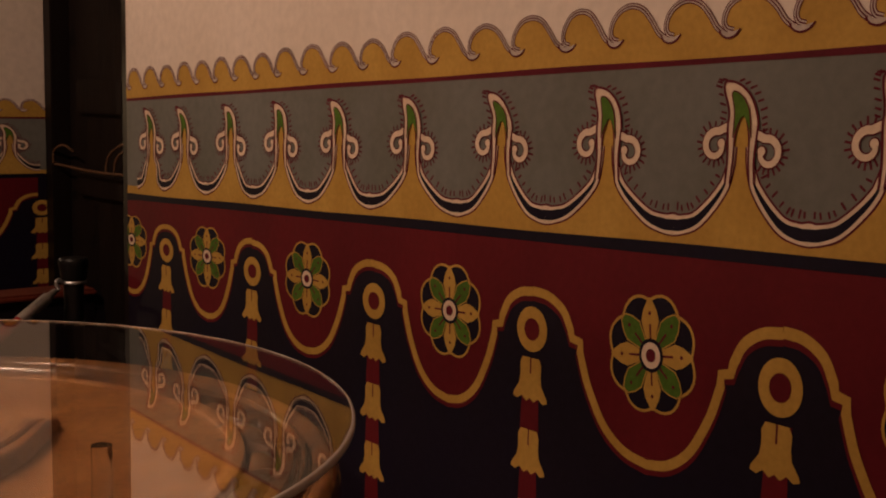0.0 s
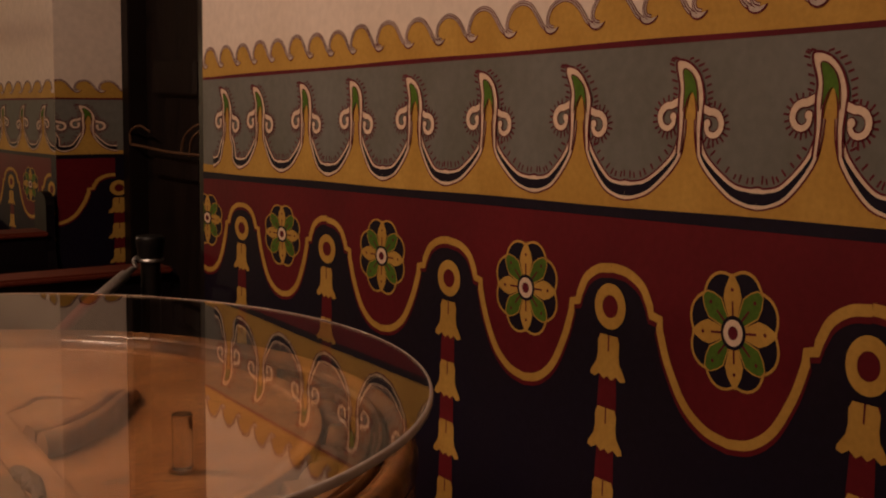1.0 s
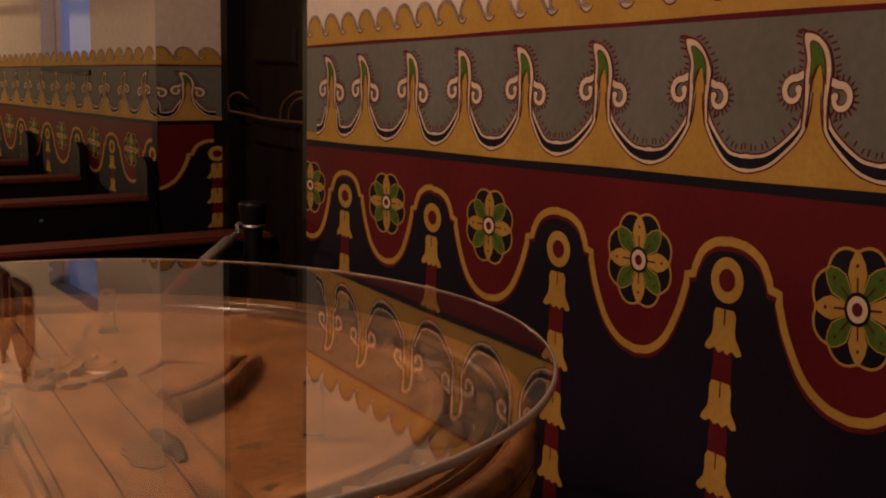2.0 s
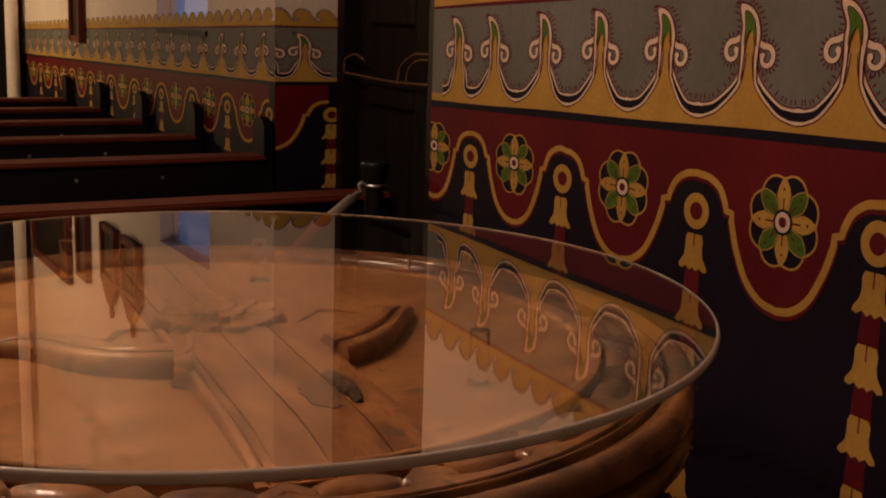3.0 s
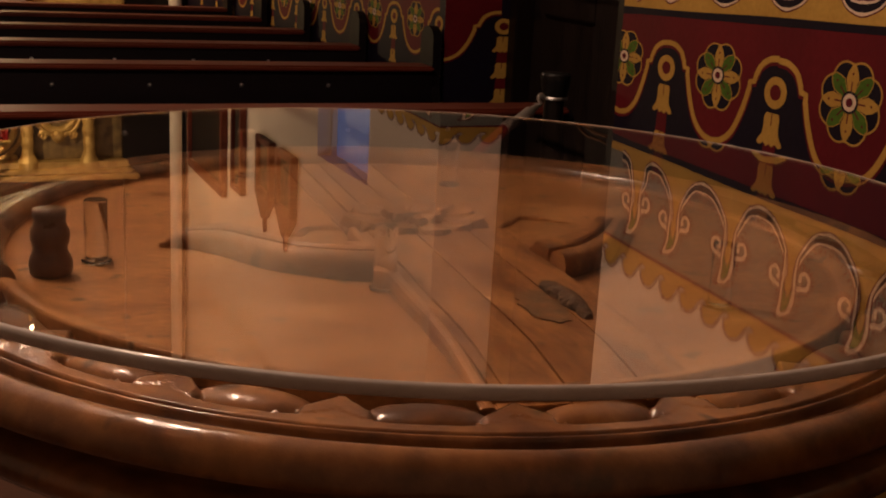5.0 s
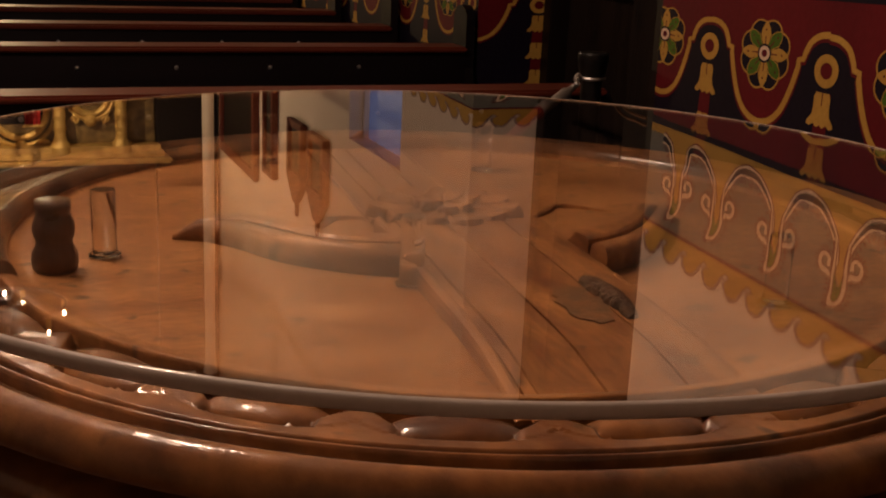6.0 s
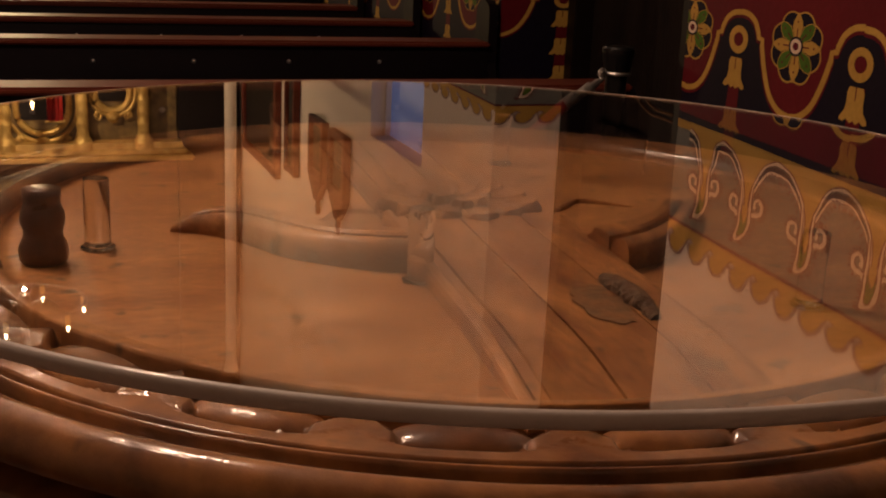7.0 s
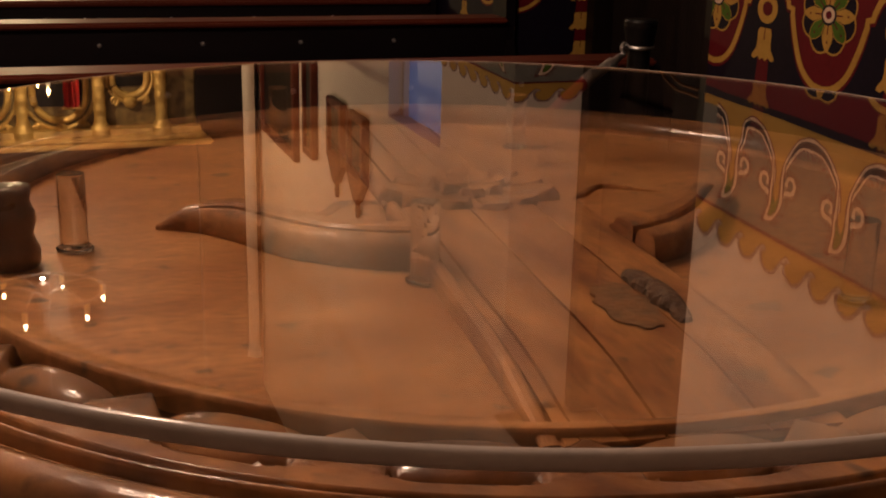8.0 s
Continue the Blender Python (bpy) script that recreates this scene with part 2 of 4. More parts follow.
def paint_wave(pt, u, wall, period=0.122, up=0):
    """One curling wave of the crest, its line ending in a small boat-like crescent."""
    bm = bmesh.new()
    p = period
    h = wob(0.003)
    line = smooth_path([(u + 0.15 * p, 1.4105), (u + 0.05 * p, 1.4145), (u + 0.005 * p, 1.4260), (u + 0.05 * p, 1.4430), (u + 0.17 * p, 1.4575 + h), (u + 0.37 * p, 1.4640 + h), (u + 0.58 * p, 1.4570 + h), (u + 0.74 * p, 1.4390), (u + 0.87 * p, 1.4190), (u + 0.99 * p, 1.4085)], 6)
    pt.fill(bm, [*[(c.x, c.y) for c in line], (u + 1.06 * p, 1.4080), (u + 1.06 * p, 1.390), (u + 0.03 * p, 1.390), (u + 0.06 * p, 1.4050)], 1 + up * 0.2, I_OCHRE)
    pt.ribbon(bm, line, 0.0105, 2 + up, I_LINE)
    pt.ribbon(bm, line, 0.0070, 3 + up, I_SILVER)
    pt.ribbon(bm, line, 0.0022, 3.4 + up, I_LINE)
    keel = smooth_path([(u + 0.93 * p, 1.4125), (u + 0.98 * p, 1.4040), (u + 1.08 * p, 1.4000), (u + 1.19 * p, 1.4035), (u + 1.27 * p, 1.4125)], 5)
    deck = smooth_path([(u + 1.27 * p, 1.4125), (u + 1.10 * p, 1.4085), (u + 0.93 * p, 1.4125)], 4)
    pt.fill(bm, [(c.x, c.y) for c in keel + deck[1:-1]], 4.2 + up, I_SILVER)
    pt.ribbon(bm, keel, 0.0032, 4.6 + up, I_LINE)
    part("painted_wave", bm, PAINTS, wall)


def paint_leaf(pt, u, wall, left=0.125, right=0.125):
    """One scrolled leaf on its ochre stem, with the curved foot to either side."""
    bm = bmesh.new()
    lean = wob(0.006)
    low = 1.100
    foot = {}
    for s, reach in ((-1, left), (1, right)):
        foot[s] = smooth_path([(u + s * 0.014, 1.235), (u + s * 0.020, 1.195), (u + s * 0.036, 1.155), (u + s * 0.60 * reach, 1.113), (u + s * 0.86 * reach, low + 0.001), (u + s * reach, low)], 6)
    # ochre ground under both feet, up to the stem's tip
    pt.fill(bm, [*[(c.x, c.y) for c in reversed(foot[-1])], (u - 0.012, 1.262), (u + 0.002 + lean, 1.288), (u + 0.013, 1.262), *[(c.x, c.y) for c in foot[1]], (u + right, 1.085), (u - left, 1.085)], 1, I_OCHRE)
    # pale leaf
    outer = smooth_path([(u - 0.0275, 1.178), (u - 0.025, 1.215), (u - 0.027, 1.262), (u - 0.026, 1.290), (u - 0.036 + lean, 1.325), (u - 0.030 + lean, 1.336), (u - 0.004 + lean, 1.329), (u + 0.018 + lean, 1.307), (u + 0.029, 1.275), (u + 0.028, 1.250), (u + 0.025, 1.215), (u + 0.0275, 1.178)], 5)
    inner = smooth_path([(u + 0.0185, 1.178), (u + 0.0145, 1.215), (u + 0.013, 1.255), (u + 0.002, 1.285), (u - 0.012, 1.255), (u - 0.0145, 1.215), (u - 0.0185, 1.178)], 5)
    pt.fill(bm, [(c.x, c.y) for c in outer] + [(c.x, c.y) for c in inner], 6, I_CREAM)
    pt.ribbon(bm, outer, 0.0040, 8, I_LINE)
    pt.ribbon(bm, inner, 0.0030, 9, I_LINE)
    blade = [(u - 0.016, 1.248), (u - 0.015, 1.288), (u - 0.020 + lean, 1.318), (u - 0.004 + lean, 1.315), (u + 0.012, 1.292), (u + 0.018, 1.248)]
    pt.fill(bm, [(c.x, c.y) for c in smooth_path(blade + [(u + 0.011, 1.268), (u + 0.001, 1.281), (u - 0.009, 1.268)], 4)], 10, I_GREEN)
    pt.ribbon(bm, smooth_path(blade, 4), 0.0022, 11, I_LINE)
    ticks = []
    for s in (-1, 1):
        f, reach = foot[s], left if s < 0 else right
        up = [Vector((c.x, c.y + 0.010 * min(1, i / 12))) for i, c in enumerate(f)]
        pt.ribbon(bm, up, lambda k: 0.014 + 0.027 * k, 2, I_LINE)
        pt.ribbon(bm, up, lambda k: 0.008 + 0.026 * k, 3, I_CREAM)
        pt.ribbon(bm, up[7:], lambda k: 0.001 + 0.017 * min(1, k * 1.4), 4, I_NAVY)
        # curl
        fall_ = 0.012 * (s > 0)
        c = Vector((u + s * 0.049, 1.236 - fall_))
        curl = [Vector((u + s * 0.019, 1.268 - fall_)), Vector((u + s * 0.030, 1.264 - fall_))]
        for k in range(17):
            a, r = radians(105 - 19 * k), 0.0235 - 0.00075 * k
            curl.append(c + Vector((s * r * math.cos(a), r * math.sin(a))))
        pt.ribbon(bm, curl, lambda k: 0.0175 - 0.005 * k, 5, I_LINE)
        pt.disc(bm, curl[-1], 0.0092, 4.6, I_LINE, 14)
        pt.ribbon(bm, curl, lambda k: 0.0132 - 0.005 * k, 7, I_CREAM)
        pt.disc(bm, curl[-1], 0.0070, 7.5, I_CREAM, 14)
        ticks += [(p, (p - c).normalized()) for p in curl[2:15]]
        last = up[6]
        for i in range(9, len(up) - 1):
            if (up[i] - last).length < 0.0135:
                continue
            last = up[i]
            d = (up[i + 1] - up[i - 1]).normalized()
            nrm = Vector((-d.y, d.x)) if -d.y * s > 0 or d.x * s > 0 else Vector((d.y, -d.x))
            if nrm.y < 0:
                nrm = -nrm
            ticks.append((up[i] + nrm * (0.003 + 0.0165 * i / len(up)), nrm))
    ticks += [(p, Vector((-1 if i < 27 else 1, 0.3)).normalized()) for i, p in enumerate(outer) if 10 < i < 46 and i % 2 == 0]
    for p, d in ticks:
        q = p + d * 0.006
        pt.ribbon(bm, [q, q + d * (0.0115 + wob(0.002))], 0.0036, 1.5, I_LINE)
    part("painted_leaf", bm, PAINTS, wall)


def paint_swag(pt, u, wall, left=0.25, right=0.25):
    """One red swag with its ochre edge, from arch to arch."""
    bm = bmesh.new()
    j = wob(0.004)

    def side(half):
        k = half / 0.25
        return [*smooth_path([(0, 0.722), (0.045 * k, 0.732), (0.088 * k, 0.765), (0.122 * k, 0.825), (0.142 * k, 0.882)], 5), Vector((0.142 * k, 0.899)), Vector((0.160 * k, 0.903)), *smooth_path([(0.164 * k, 0.918), (0.182 * k, 0.948), (0.214 * k, 0.967), (half, 0.972)], 5)]
    edge = [Vector((-p.x, p.y)) for p in reversed(side(left))] + side(right)[1:]
    edge = [Vector((u + p.x, p.y + j)) for p in edge]
    pt.fill(bm, [*[(p.x, p.y) for p in edge], (u + right, 1.064), (u - left, 1.064)], 1, I_RED)
    pt.ribbon(bm, [Vector((p.x, p.y - 0.006)) for p in edge], 0.023, 2, I_RED)
    pt.ribbon(bm, edge, 0.0165, 3, I_OCHRE)
    part("painted_swag", bm, PAINTS, wall)


def paint_flower(pt, u, wall, w=0.902, size=0.096):
    """The eight-petalled flower."""
    bm = bmesh.new()
    turn = wob(0.06) + 0.05
    lobe = []
    for i in range(8):
        a0 = i * math.pi / 4 + math.pi / 8 + turn
        for k in range(9):
            a = a0 - math.pi / 8 * 1.12 + k / 8 * math.pi / 4 * 1.12
            r = size * (0.86 + 0.14 * math.sin(math.pi * k / 8))
            lobe.append(Vector((u + r * math.cos(a), w + r * math.sin(a))))
    pt.fill(bm, [(p.x, p.y) for p in [Vector((u + size * (0.88 + 0.1 * abs(math.sin(4 * (a - turn)))) * math.cos(a), w + size * (0.88 + 0.1 * abs(math.sin(4 * (a - turn)))) * math.sin(a))) for a in [2 * math.pi * q / 64 for q in range(64)]]], 2, I_NAVY)
    for i in range(8):
        pt.ribbon(bm, lobe[9 * i:9 * i + 9], 0.0048, 3, I_OCHRE)
    for i in range(8):
        a = i * math.pi / 4 + turn
        d, n = Vector((math.cos(a), math.sin(a))), Vector((-math.sin(a), math.cos(a)))
        c = Vector((u, w))
        length, wide = (0.94, 0.20) if i % 2 == 0 else (0.88, 0.21)
        side = [(0.16, 0.06), (0.34, 0.13), (0.55, wide), (0.72, wide * 0.78), (0.86, wide * 0.36), (length, 0.0)]
        pts = [c + size * (x * d + y * n) for x, y in side] + [c + size * (x * d - y * n) for x, y in reversed(side[:-1])]
        pt.fill(bm, [(p.x, p.y) for p in pts], 4, I_OCHRE if i % 2 == 0 else I_GREEN)
        if i % 2:
            pt.ribbon(bm, pts, 0.0022, 5, I_OCHRE)
        pt.ribbon(bm, [c + size * 0.27 * d, c + size * 0.50 * d], 0.0036, 5, I_LINE)
        pt.disc(bm, c + size * 0.68 * d, 0.0032, 5, I_LINE, 8)
    for r, mi, layer in ((0.0265, I_NAVY, 6), (0.0205, I_CREAM, 7), (0.0105, I_LINE, 8)):
        pt.disc(bm, (u, w), r, layer, mi, 20)
    part("painted_flower", bm, PAINTS, wall)


def paint_bells(pt, u, wall, lowest=0.1, low=0.0):
    """A ring and the string of bells that hangs under it."""
    bm = bmesh.new()
    pt.disc(bm, (u, 0.897 - low), 0.041, 2, I_OCHRE, 28, 0.020, 0.98)
    pt.disc(bm, (u, 0.897 - low), 0.0205, 2, I_RED, 20)
    top = 0.845 - low
    while top > lowest:
        pt.fill(bm, [(u - 0.025, top), (u + 0.025, top), (u + 0.022, top - 0.07), (u + 0.025, top - 0.137), (u - 0.025, top - 0.137), (u - 0.022, top - 0.07)], 0.6, I_RED)
        h, x = 0.078 + wob(0.004), wob(0.002)
        half = [(0.022, 0.0), (0.028, -0.012), (0.027, -0.035), (0.030, -0.052), (0.044, -h + 0.010), (0.046, -h + 0.002), (0.034, -h - 0.002), (0.022, -h + 0.006), (0.010, -h - 0.003), (0.0, -h + 0.004)]
        pts = [(u + x + a, top + b) for a, b in half] + [(u + x - a, top + b) for a, b in reversed(half[:-1])]
        pt.fill(bm, pts, 3, I_OCHRE)
        pt.ribbon(bm, [(u + x, top), (u + x, top - 0.030)], 0.0035, 4, I_LINE)
        top -= 0.137
    part("painted_bell_string", bm, PAINTS, wall)


# ---- the building ----
DOOR0, DOOR1 = 1.962, 3.336    # the doorway in the side wall
DROP = 0.031                   # fall of the nave towards the altar, per metre
END = 8.7
CEIL = 4.6


def wall_box(name, lo, hi, label, mats=PLASTER):
    ob = part(name, box(lo, hi), mats)
    return tagged(ob, label, "wall", kind="structure")


floor = tagged(part("floor", box((-7.2, -3.7, -0.2), (1.2, 3.0, 0.0)), FLOORMAT), "dark terracotta church floor", "floor", kind="structure")
bm = bmesh.new()
add_box(bm, (-7.2, 3.0, -0.6), (1.2, END + 0.3, 0.0))
for v in bm.verts:
    if v.co.z == 0.0 and v.co.y > 4:
        v.co.z = -0.10
tagged(part("floor_nave", bm, FLOORMAT), "dark terracotta nave floor sloping towards the altar", "floor", kind="structure")
wall_near = wall_box("wall_near", (0.0, -3.5, -0.2), (0.8, DOOR0, CEIL), "white plastered side wall with painted dado of flowers and leaves")
wall_nave = wall_box("wall_nave_a", (0.04, DOOR1, -0.6), (0.8, 4.15, CEIL), "white plastered nave wall with painted dado")
wall_box("wall_nave_b", (0.04, 4.95, -0.6), (0.8, END, CEIL), "white plastered nave wall with painted dado")
wall_box("wall_nave_sill", (0.04, 4.15, -0.6), (0.8, 4.95, 1.16), "plastered wall under the nave window")
wall_box("wall_nave_head", (0.04, 4.15, 1.64), (0.8, 4.95, CEIL), "plastered wall over the nave window")
wall_box("wall_over_door", (0.0, DOOR0, 2.55), (0.8, DOOR1, CEIL), "white plastered wall above the side doorway")
wall_box("wall_behind_door", (0.46, DOOR0, -0.4), (0.8, DOOR1, 2.55), "wall closing the doorway behind the door", DARKWOOD)
wall_box("wall_west", (-7.4, -3.5, -0.6), (-7.0, END, CEIL), "plain white plastered side wall")
wall_box("wall_back", (-7.4, -3.9, -0.2), (0.8, -3.5, CEIL), "plain white plastered back wall")
wall_box("wall_altar", (-7.4, END, -0.8), (0.8, END + 0.4, CEIL), "white plastered wall behind the altar")
tagged(part("ceiling", box((-7.4, -3.9, CEIL), (0.8, END + 0.4, CEIL + 0.2)), BEAMWOOD), "dark wooden ceiling", "ceiling", kind="structure")

# window with blue evening light
win = tagged(new("window_1"), "deep-set nave window glowing blue with evening light", "window", kind="structure")
part("pane", box((0.14, 4.15, 1.16), (0.15, 4.95, 1.64)), BLUEPANE, win, "blue lit window pane")
part("window_frame", add_box(box((0.11, 4.152, 1.186), (0.138, 4.18, 1.638)), (0.11, 4.92, 1.186), (0.138, 4.948, 1.638)), PLASTER, win)
part("window_sill", box((0.03, 4.155, 1.160), (0.138, 4.945, 1.185), 0.004), NAVY, win, "dark blue painted sill")


def flare(y, w):
    """The painted dado widens along the wall, its lower border the most."""
    return 1.0 + float(np.interp(w, [0.8, 0.9, 1.07, 1.10, 1.35], [0.094, 0.19, 0.19, 0.145, 0.094])) * (0.67 - y)


near = Paint(lambda u, w: Vector((0.0, min(-u, DOOR0 - 0.001), 0.9 + (w - 0.9) * flare(-u, w))), (-1, 0, 0))
paint_bands(near, -DOOR0, 1.9, wall_near)
STEMS = [1.805, 1.612, 1.368, 1.134, 0.893, 0.632, 0.360, 0.088, -0.190, -0.455, -0.72, -0.97, -1.22, -1.47]
FEET = [1.895, 1.735, 1.500, 1.264, 1.020, 0.778, 0.486, 0.236, -0.061, -0.318, -0.585, -0.845, -1.095, -1.345, -1.6]
for i, y in enumerate(STEMS):
    paint_leaf(near, -y, wall_near, FEET[i] - y, y - FEET[i + 1])
WAVES = [2.03, 1.94, 1.84, 1.74, 1.642, 1.545, 1.447, 1.348, 1.249, 1.150, 1.039, 0.921, 0.807, 0.694, 0.571, 0.449, 0.325, 0.196, 0.082, -0.039, -0.156, -0.286, -0.41, -0.53, -0.65, -0.77, -0.89]
for i, (y, far) in enumerate(zip(WAVES, WAVES[1:])):
    paint_wave(near, -y - 0.09 * (y - far), wall_near, y - far, 1.4 * (i % 2))
FLOWERS = [1.935, 1.491, 1.018, 0.500, -0.028, -0.55, -1.07]
LOW = [0.0, 0.005, 0.009, 0.012, -0.004, 0.0, 0.0, 0.0]
BELLS = [2.2, 1.722, 1.265, 0.757, 0.262, -0.285, -0.81, -1.33]
for i, y in enumerate(FLOWERS):
    paint_swag(near, -y, wall_near, BELLS[i] - y, y - BELLS[i + 1])
    paint_flower(near, -y, wall_near)
    paint_bells(near, -BELLS[i + 1], wall_near, low=LOW[i + 1])

# painted reveal of the doorway, facing the font, and the nave wall beyond
REVEAL = 0.36
fall = Paint(lambda u, w: Vector((0.04 + u, DOOR1, 0.9 + (w - 0.9) * 0.76 - 0.03)), (0, -1, 0))
clip = Paint(lambda u, w: fall.at(min(max(u, 0.0), REVEAL - 0.04), w), (0, -1, 0))
reveal_paint = tagged(new("wall_reveal"), "painted plaster reveal of the side doorway", "wall", kind="structure")
part("plaster", box((0.041, DOOR1 - 0.004, -0.1), (REVEAL - 0.045, DOOR1 - 0.001, 2.55)), PLASTER, reveal_paint)
clip2 = Paint(lambda u, w: clip.at(u, w) + Vector((0, -0.004, 0)), (0, -1, 0))
paint_bands(clip2, 0.0, REVEAL - 0.04, reveal_paint)
paint_leaf(clip2, 0.13, reveal_paint, 0.10, 0.12)
paint_leaf(clip2, -0.03, reveal_paint, 0.10, 0.06)
for i in range(4):
    paint_wave(clip2, -0.02 + 0.1 * i, reveal_paint, 0.1)
paint_swag(clip2, -0.02, reveal_paint, 0.25, 0.26)
paint_bells(clip2, 0.255, reveal_paint)
nave = Paint(lambda u, w: Vector((0.04, DOOR1 + 0.002 + u, 0.87 - DROP * u * 0.5 + (w - 0.9) * (0.76 - 0.028 * u))), (-1, 0, 0))
paint_bands(nave, -0.0065, END - DOOR1 - 0.01, wall_nave)
for i in range(21):
    paint_leaf(nave, 0.13 + 0.25 * i, wall_nave)
for i in range(44):
    paint_wave(nave, 0.02 + 0.12 * i, wall_nave)
for i in range(10):
    paint_swag(nave, 0.30 + 0.5 * i, wall_nave)
    paint_flower(nave, 0.30 + 0.5 * i, wall_nave)
    paint_bells(nave, 0.05 + 0.5 * i, wall_nave)

# side door: old panelled leaf with a rope tied across its knobs
door = tagged(new("door_1"), "old dark panelled wooden door tied shut with rope", "door", kind="structure")
DX = REVEAL
part("door_leaf", box((DX + 0.03, DOOR0 + 0.041, -0.1), (DX + 0.08, DOOR1 - 0.071, 2.5), 0.004), DOORWOOD, door)
part("door_frame", box((REVEAL - 0.044, DOOR1 - 0.07, -0.1), (REVEAL + 0.10, DOOR1 - 0.001, 2.55), 0.004), DARKWOOD, door)
part("door_frame", box((0.004, DOOR0 + 0.001, -0.1), (REVEAL + 0.10, DOOR0 + 0.04, 2.55), 0.004), DARKWOOD, door)
for y0, y1 in ((DOOR0 + 0.042, DOOR0 + 0.16), (2.56, 2.74), (DOOR1 - 0.19, DOOR1 - 0.072)):
    part("door_stile", box((DX, y0, -0.1), (DX + 0.03, y1, 2.5), 0.006), DOORWOOD, door)
for z0, z1 in ((-0.1, 0.25), (0.93, 1.02), (1.25, 1.38), (2.35, 2.5)):
    for y0, y1 in ((DOOR0 + 0.162, 2.558), (2.742, DOOR1 - 0.192)):
        part("door_rail", box((DX + 0.002, y0, z0), (DX + 0.03, y1, z1), 0.006), DOORWOOD, door)
for y in (2.66, 3.18):
    part("door_knob", lathe([(0, 0.05), (0.02, 0.047), (0.03, 0.03), (0.02, 0.012), (0.012, 0.008), (0.012, -0.01), (0, -0.01)], 20), BLACK, door)
    bpy.context.view_layer.update()
    k = door.children[-1]
    k.matrix_basis = Matrix.Translation((DX, y, 1.085)) @ Euler((0, radians(-90), 0)).to_matrix().to_4x4()
rope = thing("rope", "thin brown rope looped across the door knobs", "rope")
part("strand", tube(smooth_path([(DX - 0.03, DOOR1 - 0.02, 1.045), (DX - 0.04, 3.18, 1.045), (DX - 0.04, 2.9, 1.036), (DX - 0.04, 2.62, 1.040), (DX - 0.03, 2.30, 1.046), (DX - 0.02, 2.02, 1.05)], 6), 0.0055), ROPE, rope)
part("loop", tube(smooth_path([(DX - 0.04, 2.80, 1.03), (DX - 0.045, 2.76, 1.10), (DX - 0.045, 2.66, 1.145), (DX - 0.04, 2.58, 1.15), (DX - 0.03, 2.45, 1.16)], 6), 0.005), ROPE, rope)
part("loop", tube(smooth_path([(DX - 0.04, 2.73, 1.03), (DX - 0.045, 2.70, 1.09), (DX - 0.045, 2.63, 1.125), (DX - 0.04, 2.52, 1.13)], 6), 0.005), ROPE, rope)
part("loop", tube(smooth_path([(DX - 0.04, 3.27, 1.05), (DX - 0.045, 3.25, 1.10), (DX - 0.045, 3.16, 1.125), (DX - 0.04, 3.08, 1.105)], 6), 0.005), ROPE, rope)


# ---- pews ----
def pew_parts(length, raised=True):
    """A pew with its rail top at the origin's height and its right end at x = 0."""
    ob = thing("pew", "dark wooden church pew with red-brown varnished ledge", "pew", group="pews of the nave")
    part("ledge", box((-length, -0.02, -0.022), (0.0, 0.125, 0.0), 0.007), PEWTOP, ob, "red-brown varnished book ledge")
    part("back", box((-length, 0.0, -0.50), (0.0, 0.035, -0.023)), PEWDARK, ob)
    part("apron", box((-length, -0.012, -0.31), (0.0, -0.001, -0.285), 0.003), PEWDARK, ob)
    part("seat", box((-length, -0.42, -0.42), (0.0, -0.002, -0.385), 0.006), PEWDARK, ob)
    part("kneeler", box((-length, 0.16, -0.62), (0.0, 0.30, -0.58), 0.006), PEWDARK, ob)
    for i in range(int(length / 0.33)):
        bm = lathe([(0, 0.007), (0.005, 0.006), (0.008, 0.0)], 12)
        k = part("bolt", bm, CHROME, ob)
        k.matrix_basis = Matrix.Translation((-0.42 - 0.33 * i, 0.0, -0.075)) @ Euler((radians(90), 0, 0)).to_matrix().to_4x4()
    for x in (0.0, -length - 0.035):
        bm = bmesh.new()
        top = 0.10 if raised else -0.06
        prof = [(-0.45, -0.70), (0.14, -0.70), (0.14, top - 0.08), (0.135, top - 0.02)]
        prof += [(0.07 + 0.065 * math.cos(a), top + 0.05 * math.sin(a)) for a in [math.pi * k / 8 for k in range(9)]]
        prof += [(0.005, -0.08), (-0.03, -0.20), (-0.30, -0.24), (-0.42, -0.28), (-0.45, -0.33)]
        a = [bm.verts.new((x, p, q)) for p, q in prof]
        b = [bm.verts.new((x + 0.035, p, q)) for p, q in prof]
        bm.faces.new(a[::-1])
        bm.faces.new(b)
        for i in range(len(a)):
            j = (i + 1) % len(a)
            bm.faces.new((a[i], a[j], b[j], b[i]))
        bmesh.ops.recalc_face_normals(bm, faces=bm.faces)
        part("end_panel", bm, PEWDARK, ob)
    return ob


PEWS = [(-0.015, 3.30 + 0.88 * k, 0.712 - 0.009 * k) for k in range(5)]
pew_parts(3.6, False).matrix_basis = Matrix.Translation((0.10, 2.42, 0.682))
pew = pew_parts(3.6)
pew.matrix_basis = Matrix.Translation(PEWS[0])
for p in PEWS[1:]:
    copy_thing(pew, Matrix.Translation(p))

